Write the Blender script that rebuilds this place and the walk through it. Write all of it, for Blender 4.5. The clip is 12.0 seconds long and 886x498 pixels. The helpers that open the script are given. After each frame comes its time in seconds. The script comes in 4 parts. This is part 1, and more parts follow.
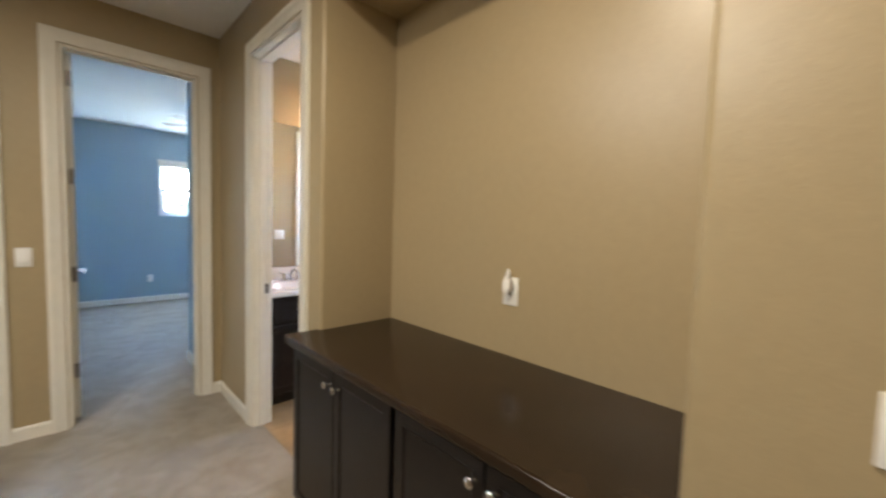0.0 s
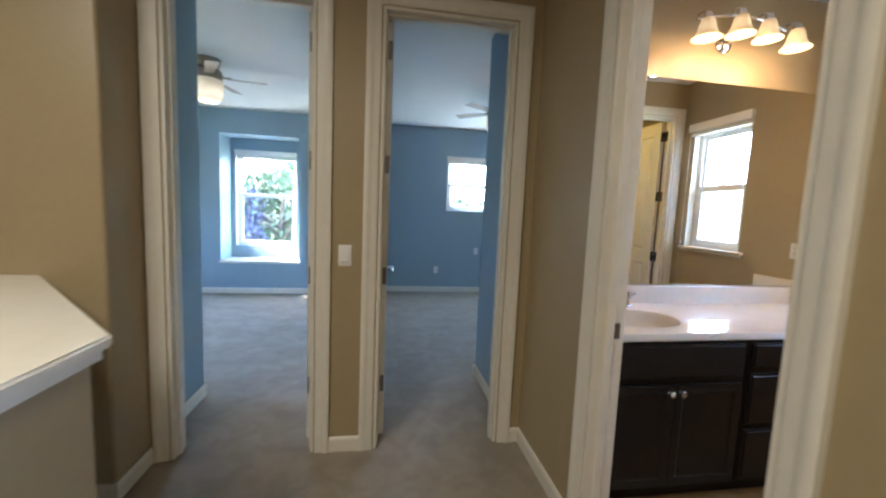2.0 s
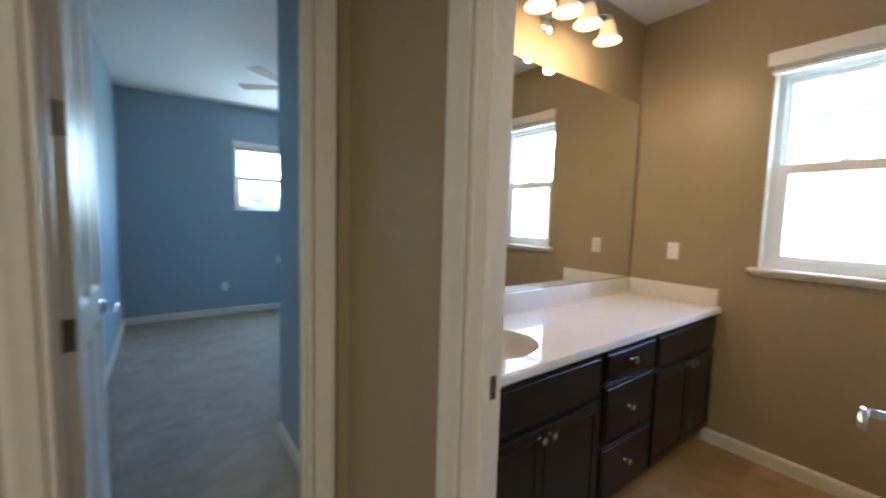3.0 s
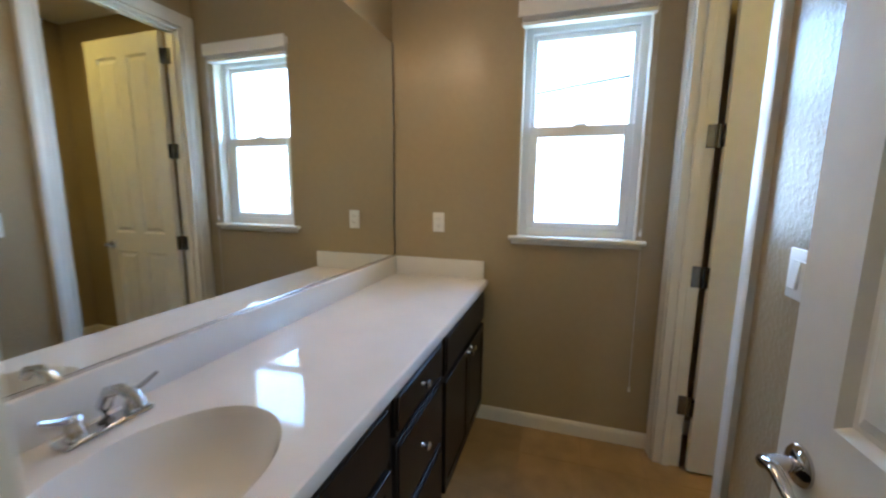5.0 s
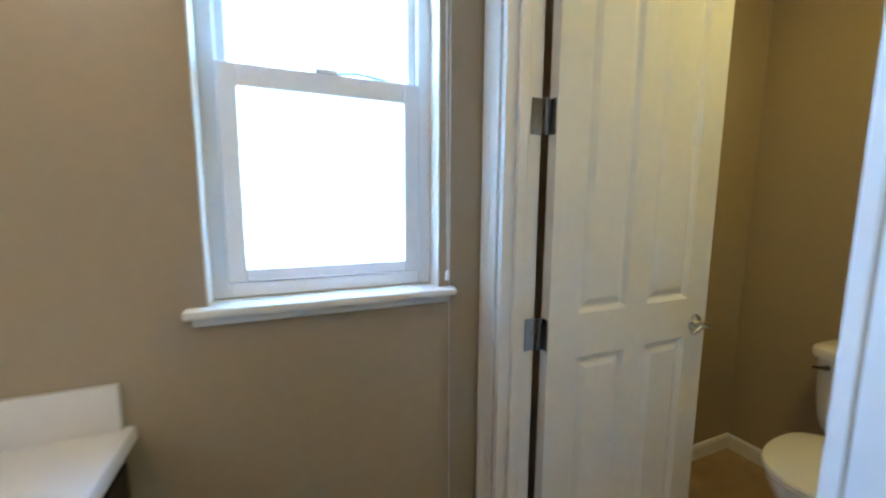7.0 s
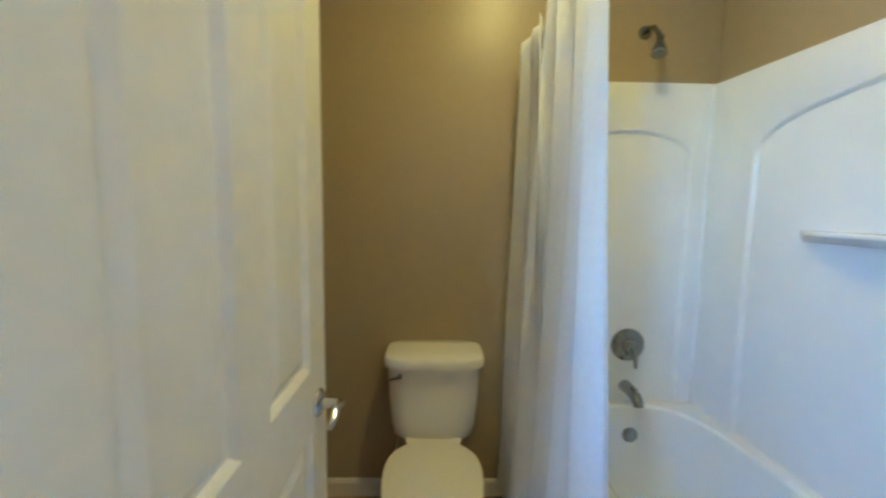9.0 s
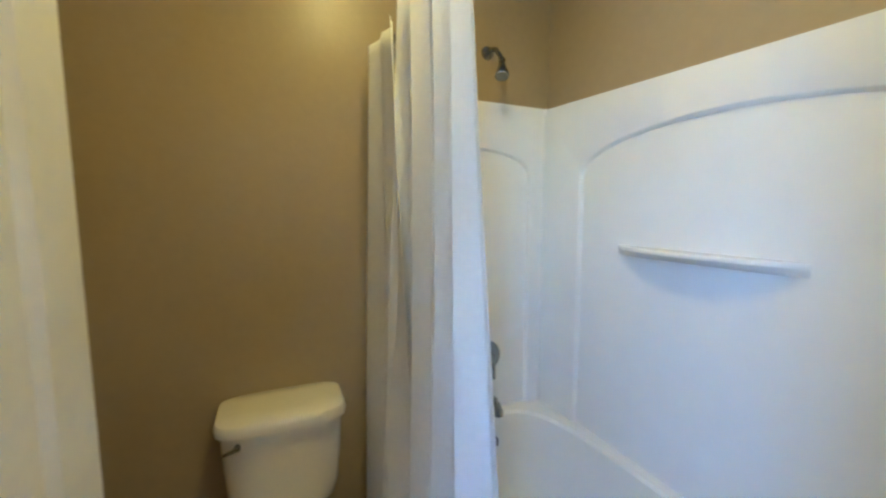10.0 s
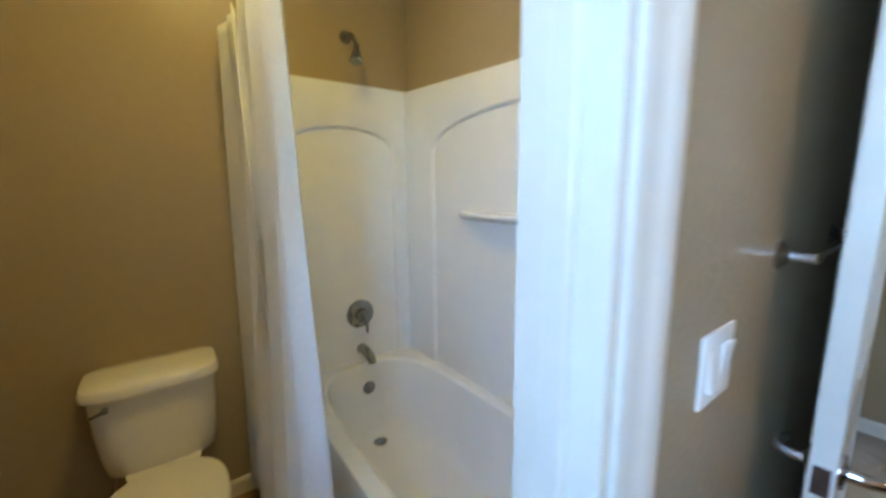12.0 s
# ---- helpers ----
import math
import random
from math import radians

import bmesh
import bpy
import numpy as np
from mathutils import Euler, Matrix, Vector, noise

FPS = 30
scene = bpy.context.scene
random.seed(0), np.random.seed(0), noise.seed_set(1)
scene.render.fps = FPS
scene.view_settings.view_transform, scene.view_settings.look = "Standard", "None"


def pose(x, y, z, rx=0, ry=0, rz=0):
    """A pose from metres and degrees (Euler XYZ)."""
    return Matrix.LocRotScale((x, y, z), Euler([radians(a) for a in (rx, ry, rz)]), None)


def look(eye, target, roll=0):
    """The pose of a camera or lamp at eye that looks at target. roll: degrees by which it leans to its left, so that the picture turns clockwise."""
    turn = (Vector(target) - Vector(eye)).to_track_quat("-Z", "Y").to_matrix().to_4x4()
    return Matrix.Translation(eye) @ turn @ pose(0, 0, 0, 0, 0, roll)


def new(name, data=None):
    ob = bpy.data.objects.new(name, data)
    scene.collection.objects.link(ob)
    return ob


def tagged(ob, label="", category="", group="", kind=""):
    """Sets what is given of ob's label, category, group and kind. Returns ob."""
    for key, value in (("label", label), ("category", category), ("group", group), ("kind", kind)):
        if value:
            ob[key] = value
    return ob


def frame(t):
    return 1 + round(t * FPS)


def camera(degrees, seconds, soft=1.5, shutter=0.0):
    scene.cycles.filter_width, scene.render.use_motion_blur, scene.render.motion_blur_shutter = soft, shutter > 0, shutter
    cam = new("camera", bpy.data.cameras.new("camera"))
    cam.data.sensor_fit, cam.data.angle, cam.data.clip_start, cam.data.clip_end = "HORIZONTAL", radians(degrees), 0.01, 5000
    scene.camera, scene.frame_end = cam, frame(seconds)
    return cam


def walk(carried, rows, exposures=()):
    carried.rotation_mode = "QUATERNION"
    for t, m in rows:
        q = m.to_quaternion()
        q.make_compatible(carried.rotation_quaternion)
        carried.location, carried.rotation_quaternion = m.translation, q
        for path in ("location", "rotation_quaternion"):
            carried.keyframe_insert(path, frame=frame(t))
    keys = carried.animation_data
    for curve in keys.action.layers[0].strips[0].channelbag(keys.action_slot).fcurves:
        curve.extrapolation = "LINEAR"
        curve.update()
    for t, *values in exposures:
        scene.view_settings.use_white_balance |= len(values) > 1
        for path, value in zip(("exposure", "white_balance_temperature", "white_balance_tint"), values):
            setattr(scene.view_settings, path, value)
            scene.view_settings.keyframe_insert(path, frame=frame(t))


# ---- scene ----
cam = camera(98.3, 12.0, soft=2.3, shutter=0.4)
PATH = [
    (0, (0.235, 0.245, 1.391), (1.631, 1.672, 1.262), 1.8),
    (0.5, (0.244, 0.473, 1.393), (1.236, 2.201, 1.222), 2.1),
    (1, (0.267, 0.774, 1.395), (0.757, 2.704, 1.204), 2.3),
    (1.5, (0.234, 1.119, 1.394), (0.505, 3.091, 1.191), 2.4),
    (2, (0.231, 1.5, 1.375), (0.549, 3.465, 1.179), 2.4),
    (2.5, (0.365, 1.871, 1.381), (1.024, 3.75, 1.201), 2.0),
    (3, (0.476, 2.165, 1.372), (1.664, 3.765, 1.206), 1.6),
    (3.5, (0.641, 2.341, 1.363), (2.204, 3.578, 1.196), 0.9),
    (5.3, (1.193, 2.655, 1.385), (3.139, 2.988, 1.06), 0.6),
    (5.5, (1.266, 2.688, 1.391), (3.235, 2.792, 1.058), 0.6),
    (6, (1.541, 2.694, 1.404), (3.49, 2.405, 1.064), 0.2),
    (6.5, (1.900, 2.685, 1.385), (3.806, 2.133, 1.115), 0.2),
    (6.7, (2.025, 2.690, 1.385), (3.908, 2.07, 1.125), 0.2),
    (8.5, (2.797, 2.268, 1.398), (3.438, 0.383, 1.211), 1.3),
    (9, (2.834, 2.137, 1.392), (2.801, 0.147, 1.196), 0.8),
    (9.5, (2.833, 2.035, 1.408), (2.385, 0.096, 1.21), 0.2),
    (10, (2.84, 1.955, 1.48), (2.039, 0.133, 1.28), 0.0),
    (10.5, (2.808, 1.918, 1.446), (1.779, 0.22, 1.204), -0.3),
    (11, (2.794, 1.952, 1.415), (1.737, 0.329, 0.914), -0.4),
    (11.5, (2.795, 2.075, 1.439), (1.73, 0.484, 0.862), -0.6),
    (12, (2.748, 2.29, 1.47), (1.582, 0.699, 1.138), -0.7),
]
EXPOSURE = [(0.0, 6.1, 5750, 10), (0.5, 5.85, 6200, 13), (1.0, 5.7, 6200, 13), (1.5, 5.6, 5900, 13), (2.0, 5.4, 5800, 9), (2.5, 5.33, 6050, 9), (3.0, 5.3, 5600, 4), (3.5, 5.25, 5350, 2), (5.5, 4.85, 5150, 1), (6.0, 5.0, 5150, 3), (6.5, 5.15, 4650, 0), (8.5, 5.62, 4350, 5), (9.0, 5.5, 4300, -2), (9.5, 5.45, 4150, 0), (10.0, 5.45, 4450, 2), (10.5, 5.4, 4700, 2), (11.0, 5.5, 4800, 2), (11.5, 5.42, 4950, 5), (12.0, 5.25, 4950, 0)]
walk(cam, [(t, look(eye, target, roll)) for t, eye, target, roll in PATH], EXPOSURE)

# ---- world, sun, lights ----
SKY = bpy.data.worlds.new("sky")
scene.world = SKY
SKY.use_nodes = True
_nt = SKY.node_tree
_sky = _nt.nodes.new("ShaderNodeTexSky")
_sky.sky_type, _sky.sun_disc = "NISHITA", False
SUN_FROM = Vector((-0.62, 0.45, 1.15)).normalized()
_sky.sun_elevation = math.asin(SUN_FROM.z)
_sky.sun_rotation = math.atan2(SUN_FROM.x, SUN_FROM.y)
_nt.links.new(_sky.outputs[0], _nt.nodes["Background"].inputs[0])
_nt.nodes["Background"].inputs[1].default_value = 0.15

sun = new("sun", bpy.data.lights.new("sun", "SUN"))
sun.data.energy, sun.data.angle, sun.data.color = 2.2, radians(0.5), (1.0, 0.95, 0.87)
sun.matrix_world = look((0, 0, 20), Vector((0, 0, 20)) - SUN_FROM)


def lamp(name, kind, where, watts, colour, size=0.05, aim=None):
    ob = new(name, bpy.data.lights.new(name, kind))
    ob.data.energy, ob.data.color = watts, colour
    if kind == "POINT":
        ob.data.shadow_soft_size = size
    if kind == "AREA":
        ob.data.shape, ob.data.size = "DISK", size
    ob.matrix_world = look(where, aim) if aim else pose(*where)
    return ob


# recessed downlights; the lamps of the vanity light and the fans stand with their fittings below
lamp("hall_bulb", "AREA", (0.40, 0.75, 2.712), 0.45, (1.0, 0.80, 0.54), 0.15, (0.40, 0.75, 0))
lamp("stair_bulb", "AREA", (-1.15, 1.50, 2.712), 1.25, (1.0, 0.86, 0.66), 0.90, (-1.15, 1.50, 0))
lamp("toilet_bulb", "AREA", (2.50, 1.25, 2.705), 0.37, (1.0, 0.62, 0.13), 0.20, (2.50, 1.25, 0))

# daylight standing in the windows' openings
for nm, at, w, h, watts in (("sky_window_b", (2.175, 7.90, 1.825), 1.70, 0.80, 0.75), ("sky_window_a", (-1.615, 7.66, 1.45), 0.90, 1.40, 0.22)):
    ob = lamp(nm, "AREA", at, watts, (0.62, 0.82, 1.0), w, (at[0], 0.0, at[2] - 0.6))
    ob.data.shape, ob.data.size_y = "RECTANGLE", h
ob = lamp("sky_window_bath", "AREA", (3.440, 2.545, 1.70), 0.34, (0.80, 0.91, 1.0), 0.66, (0.0, 2.545, 1.70))
ob.data.shape, ob.data.size_y = "RECTANGLE", 1.15

# ---- materials ----
MATS = {}


def mat(name, colour, rough=0.5, metal=0.0, vary=0.06, grain=60.0, bump=0.0, bump_scale=120.0, stain=2.5, spec=0.5,
        emit=None, power=0.0, coat=0.0, random_tint=0.0, sheen=0.0):
    m = bpy.data.materials.new(name)
    m.use_nodes = True
    nt = m.node_tree
    b = nt.nodes["Principled BSDF"]
    b.inputs["Roughness"].default_value, b.inputs["Metallic"].default_value = rough, metal
    b.inputs["Specular IOR Level"].default_value = spec
    b.inputs["Coat Weight"].default_value = coat
    b.inputs["Sheen Weight"].default_value = sheen
    geo = nt.nodes.new("ShaderNodeNewGeometry")
    src = geo.outputs["Position"]
    fine, broad = nt.nodes.new("ShaderNodeTexNoise"), nt.nodes.new("ShaderNodeTexNoise")
    for n, s, d in ((fine, grain, 4.0), (broad, stain, 3.0)):
        n.inputs["Scale"].default_value, n.inputs["Detail"].default_value = s, d
        nt.links.new(src, n.inputs["Vector"])
    add = nt.nodes.new("ShaderNodeMath")
    add.operation = "ADD"
    nt.links.new(fine.outputs[0], add.inputs[0])
    nt.links.new(broad.outputs[0], add.inputs[1])
    rng = nt.nodes.new("ShaderNodeMapRange")
    rng.inputs[1].default_value, rng.inputs[2].default_value = 0.7, 1.3
    rng.inputs[3].default_value, rng.inputs[4].default_value = 1 - vary, 1 + vary
    nt.links.new(add.outputs[0], rng.inputs[0])
    mul = nt.nodes.new("ShaderNodeVectorMath")
    mul.operation = "SCALE"
    mul.inputs[0].default_value = colour
    nt.links.new(rng.outputs[0], mul.inputs["Scale"])
    last = mul.outputs[0]
    if random_tint:
        info = nt.nodes.new("ShaderNodeObjectInfo")
        r2 = nt.nodes.new("ShaderNodeMapRange")
        r2.inputs[3].default_value, r2.inputs[4].default_value = 1 - random_tint, 1 + random_tint
        nt.links.new(info.outputs["Random"], r2.inputs[0])
        m2 = nt.nodes.new("ShaderNodeVectorMath")
        m2.operation = "SCALE"
        nt.links.new(last, m2.inputs[0])
        nt.links.new(r2.outputs[0], m2.inputs["Scale"])
        last = m2.outputs[0]
    nt.links.new(last, b.inputs["Base Color"])
    if bump:
        bn = nt.nodes.new("ShaderNodeTexNoise")
        bn.inputs["Scale"].default_value, bn.inputs["Detail"].default_value = bump_scale, 2.0
        nt.links.new(src, bn.inputs["Vector"])
        bp = nt.nodes.new("ShaderNodeBump")
        bp.inputs["Strength"].default_value, bp.inputs["Distance"].default_value = bump, 0.004
        nt.links.new(bn.outputs[0], bp.inputs["Height"])
        nt.links.new(bp.outputs[0], b.inputs["Normal"])
    if emit:
        b.inputs["Emission Color"].default_value = (*emit, 1)
        b.inputs["Emission Strength"].default_value = power
    MATS[name] = m
    return m


TAN = mat("tan_wall_paint", (0.356, 0.284, 0.167), 0.36, bump=0.32, bump_scale=78, vary=0.035, grain=30, stain=1.2)


def flatten_peaks(m, lo, hi, deep):
    """Trowelled texture: the relief's tops are pressed flat."""
    nt = m.node_tree
    bp = [n for n in nt.nodes if n.type == "BUMP"][0]
    r = nt.nodes.new("ShaderNodeMapRange")
    r.interpolation_type = "SMOOTHSTEP"
    r.inputs[1].default_value, r.inputs[2].default_value = lo, hi
    nt.links.new(bp.inputs["Height"].links[0].from_socket, r.inputs[0])
    nt.links.new(r.outputs[0], bp.inputs["Height"])
    bp.inputs["Distance"].default_value = deep


flatten_peaks(TAN, 0.42, 0.62, 0.0005)
KNOCKDOWN = mat("tan_knockdown_wall_paint", (0.356, 0.284, 0.167), 0.31, bump=0.5, bump_scale=62, vary=0.035, grain=30, stain=1.2)
flatten_peaks(KNOCKDOWN, 0.46, 0.60, 0.0009)
SLATE = mat("slate_blue_wall_paint", (0.27, 0.368, 0.445), 0.55, bump=0.2, bump_scale=85, vary=0.03, stain=1.0)
CEIL = mat("white_ceiling_paint", (0.72, 0.71, 0.69), 0.85, bump=0.35, bump_scale=70, vary=0.03)
TRIM = mat("ivory_trim_paint", (0.72, 0.69, 0.61), 0.32, vary=0.035, grain=20, bump=0.05, bump_scale=40)
DOORP = mat("ivory_door_paint", (0.70, 0.68, 0.61), 0.30, vary=0.035, grain=25, bump=0.06, bump_scale=50)
ESPRESSO = mat("espresso_stained_wood", (0.011, 0.009, 0.0085), 0.33, spec=0.3, vary=0.35, grain=40, bump=0.05, bump_scale=90)
BROWNTOP = mat("dark_brown_laminate", (0.022, 0.014, 0.008), 0.20, vary=0.25, grain=18, bump=0.03, bump_scale=160, stain=4, spec=0.28)
MARBLE = mat("cultured_marble", (0.72, 0.69, 0.65), 0.06, vary=0.03, grain=6, stain=3)
PORCELAIN = mat("cream_porcelain", (0.77, 0.74, 0.67), 0.09, vary=0.02, coat=0.3)
ACRYLIC = mat("white_acrylic", (0.80, 0.81, 0.82), 0.22, vary=0.02, grain=8)
CHROME = mat("chrome", (0.60, 0.60, 0.62), 0.08, metal=1.0, vary=0.02)
NICKEL = mat("satin_nickel", (0.62, 0.61, 0.60), 0.25, metal=1.0, vary=0.06)
BRONZE = mat("dark_hinge_metal", (0.22, 0.20, 0.19), 0.32, metal=1.0, vary=0.15)
STEEL = mat("grey_hinge_steel", (0.27, 0.28, 0.30), 0.18, metal=1.0, vary=0.12)
BLACK = mat("black_gap", (0.012, 0.011, 0.010), 0.7, vary=0.2)
PLASTIC = mat("white_plastic", (0.80, 0.79, 0.76), 0.35, vary=0.02)
VINYL = mat("white_window_vinyl", (0.82, 0.83, 0.84), 0.35, vary=0.025)
CLOTH = mat("white_curtain_cloth", (0.91, 0.92, 0.94), 0.85, vary=0.03, bump=0.15, bump_scale=400, sheen=0.2)


def let_light_through(m, share):
    """Thin cloth: part of the light passes through."""
    nt = m.node_tree
    tr, mix = nt.nodes.new("ShaderNodeBsdfTranslucent"), nt.nodes.new("ShaderNodeMixShader")
    tr.inputs[0].default_value = (0.84, 0.84, 0.84, 1)
    mix.inputs[0].default_value = share
    nt.links.new(nt.nodes["Principled BSDF"].outputs[0], mix.inputs[1])
    nt.links.new(tr.outputs[0], mix.inputs[2])
    nt.links.new(mix.outputs[0], nt.nodes["Material Output"].inputs["Surface"])


let_light_through(CLOTH, 0.12)
TILE = mat("tan_ceramic_tile", (0.305, 0.200, 0.098), 0.30, vary=0.20, grain=9, bump=0.06, bump_scale=60, stain=5, random_tint=0.05)
GROUT = mat("brown_grout", (0.300, 0.198, 0.100), 0.7, vary=0.15, grain=80)
SIDING = mat("pale_house_siding", (0.42, 0.47, 0.53), 0.7, vary=0.04)
ROOF = mat("grey_shingle_roof", (0.16, 0.15, 0.15), 0.9, vary=0.2, grain=12)
PLUM = mat("purple_leaf", (0.065, 0.062, 0.105), 0.6, vary=0.4, grain=5)
LEAF = mat("tree_leaf", (0.070, 0.100, 0.045), 0.6, vary=0.4, grain=5)
BARK = mat("tree_bark", (0.10, 0.075, 0.055), 0.9, vary=0.3)
LAWN = mat("dry_lawn", (0.10, 0.12, 0.05), 0.9, vary=0.35, grain=6, stain=0.5)
FENCEM = mat("weathered_fence_board", (0.30, 0.27, 0.24), 0.8, vary=0.2, grain=12)
BLIND = mat("white_blind_slat", (0.82, 0.80, 0.75), 0.45, vary=0.02)
WOODBLADE = mat("brown_fan_blade", (0.28, 0.23, 0.19), 0.5, vary=0.08)
WIRE = mat("black_wire", (0.02, 0.02, 0.02), 0.6)


def carpet_material():
    m = mat("cut_pile_carpet", (0.268, 0.226, 0.174), 0.95, vary=0.20, grain=120, stain=3.2, bump=1.0, bump_scale=230, spec=0.1, sheen=0.25)
    nt = m.node_tree
    b = nt.nodes["Principled BSDF"]
    old = b.inputs["Base Color"].links[0].from_socket
    # pile brushed this way and that: soft-edged patches some decimetres wide
    geo, n = nt.nodes.new("ShaderNodeNewGeometry"), nt.nodes.new("ShaderNodeTexNoise")
    n.inputs["Scale"].default_value, n.inputs["Detail"].default_value, n.inputs["Distortion"].default_value = 7.0, 5.0, 0.8
    nt.links.new(geo.outputs["Position"], n.inputs["Vector"])
    r, mul = nt.nodes.new("ShaderNodeMapRange"), nt.nodes.new("ShaderNodeVectorMath")
    mul.operation = "SCALE"
    for k, v in ((1, 0.42), (2, 0.58), (3, 0.91), (4, 1.07)):
        r.inputs[k].default_value = v
    nt.links.new(n.outputs[0], r.inputs[0])
    nt.links.new(old, mul.inputs[0])
    nt.links.new(r.outputs[0], mul.inputs["Scale"])
    nt.links.new(mul.outputs[0], b.inputs["Base Color"])
    return m


CARPET = carpet_material()


def glass_material():
    m = bpy.data.materials.new("window_glass")
    m.use_nodes = True
    nt = m.node_tree
    nt.nodes.remove(nt.nodes["Principled BSDF"])
    t, g, mix = (nt.nodes.new(k) for k in ("ShaderNodeBsdfTransparent", "ShaderNodeBsdfGlossy", "ShaderNodeMixShader"))
    g.inputs["Roughness"].default_value = 0.0
    mix.inputs[0].default_value = 0.04
    nt.links.new(t.outputs[0], mix.inputs[1])
    nt.links.new(g.outputs[0], mix.inputs[2])
    nt.links.new(mix.outputs[0], nt.nodes["Material Output"].inputs["Surface"])
    return m


GLASS = glass_material()
MIRROR = mat("silvered_mirror", (0.86, 0.88, 0.86), 0.005, metal=1.0, vary=0.004)


def lit_glass(name, colour, glow, middle, reach, hot, rim):
    """Frosted glass lit from within: brightest beside the bulb, at local height middle."""
    m = mat(name, colour, 0.35, emit=glow, power=rim)
    nt = m.node_tree
    tc, sep = nt.nodes.new("ShaderNodeTexCoord"), nt.nodes.new("ShaderNodeSeparateXYZ")
    sub, ab, r = nt.nodes.new("ShaderNodeMath"), nt.nodes.new("ShaderNodeMath"), nt.nodes.new("ShaderNodeMapRange")
    sub.operation, ab.operation = "SUBTRACT", "ABSOLUTE"
    sub.inputs[1].default_value = middle
    r.interpolation_type = "SMOOTHSTEP"
    for k, v in ((1, 0.0), (2, reach), (3, hot), (4, rim)):
        r.inputs[k].default_value = v
    nt.links.new(tc.outputs["Object"], sep.inputs[0])
    nt.links.new(sep.outputs[2], sub.inputs[0])
    nt.links.new(sub.outputs[0], ab.inputs[0])
    nt.links.new(ab.outputs[0], r.inputs[0])
    nt.links.new(r.outputs[0], nt.nodes["Principled BSDF"].inputs["Emission Strength"])
    return m


BELL_GLASS = lit_glass("frosted_bell_glass", (0.70, 0.52, 0.30), (1.0, 0.70, 0.36), -0.055, 0.055, 0.017, 0.005)
BOWL_GLASS = lit_glass("lit_bowl_glass", (0.72, 0.62, 0.48), (1.0, 0.82, 0.56), -0.330, 0.110, 0.024, 0.009)
BROWN_METAL = mat("brown_fan_metal", (0.36, 0.28, 0.21), 0.40, metal=0.2, vary=0.12)

# ---- mesh helpers ----


def obj(name, bm, material, parent=None, label="", smooth=False, m=None):
    me = bpy.data.meshes.new(name)
    bmesh.ops.recalc_face_normals(bm, faces=bm.faces[:])
    bm.to_mesh(me)
    bm.free()
    for x in (material if isinstance(material, (list, tuple)) else [material]):
        me.materials.append(x)
    if smooth:
        me.polygons.foreach_set("use_smooth", [True] * len(me.polygons))
        me.set_sharp_from_angle(angle=radians(38))
    ob = new(name, me)
    if parent:
        ob.parent = parent
    if m is not None:
        ob.matrix_basis = m
    if label:
        ob["label"] = label
    return ob


def part(name, bm, material, parent, label="", smooth=True, m=None):
    return obj(name, bm, material, parent, label, smooth, m)


def thing(name, label, category, m=None, group="", kind=""):
    e = new(name)
    e.empty_display_size = 0.1
    if m is not None:
        e.matrix_basis = m
    return tagged(e, label, category, group, kind)


def box(lo, hi, bevel=0.0, seg=1, bm=None, pick=None):
    """A box; bevel rounds its edges (those that pick(a, b) takes)."""
    own = bmesh.new()
    bmesh.ops.create_cube(own, size=1.0)
    for v in own.verts:
        v.co = Vector([(lo[i] + hi[i]) / 2 + v.co[i] * (hi[i] - lo[i]) for i in range(3)])
    if bevel:
        es = [e for e in own.edges if pick is None or pick(e.verts[0].co, e.verts[1].co)]
        bmesh.ops.bevel(own, geom=es, offset=bevel, segments=seg, profile=0.5, affect="EDGES")
    if bm is None:
        return own
    join(bm, own)
    return bm


def join(bm, other, m=None):
    if m is not None:
        other.transform(m)
    me = bpy.data.meshes.new("tmp")
    other.to_mesh(me)
    other.free()
    bm.from_mesh(me)
    bpy.data.meshes.remove(me)
    return bm


def lathe(profile, seg=24, squash=1.0):
    """A turned body round z from (radius, height) pairs."""
    bm = bmesh.new()
    rings = []
    for r, z in profile:
        if r < 1e-5:
            rings.append([bm.verts.new((0, 0, z))])
        else:
            rings.append([bm.verts.new((r * math.cos(2 * math.pi * k / seg), squash * r * math.sin(2 * math.pi * k / seg), z)) for k in range(seg)])
    for a, b in zip(rings, rings[1:]):
        for k in range(seg):
            k2 = (k + 1) % seg
            if len(a) == 1 and len(b) > 1:
                bm.faces.new((a[0], b[k], b[k2]))
            elif len(b) == 1 and len(a) > 1:
                bm.faces.new((a[k2], a[k], b[0]))
            elif len(a) > 1:
                bm.faces.new((a[k], b[k], b[k2], a[k2]))
    for r in (rings[0], rings[-1]):
        if len(r) > 2:
            bm.faces.new(r)
    return bm


def tube(points, radius, seg=10):
    """A round bar along points; radius is one number or one a point."""
    bm = bmesh.new()
    pts = [Vector(p) for p in points]
    rings = []
    for i, p in enumerate(pts):
        d = (pts[min(i + 1, len(pts) - 1)] - pts[max(i - 1, 0)]).normalized()
        q = d.to_track_quat("Z", "Y")
        r = radius[i] if isinstance(radius, (list, tuple)) else radius
        rings.append([bm.verts.new(p + q @ Vector((r * math.cos(2 * math.pi * k / seg), r * math.sin(2 * math.pi * k / seg), 0))) for k in range(seg)])
    for a, b in zip(rings, rings[1:]):
        for k in range(seg):
            bm.faces.new((a[k], a[(k + 1) % seg], b[(k + 1) % seg], b[k]))
    bm.faces.new(rings[0])
    bm.faces.new(rings[-1])
    return bm


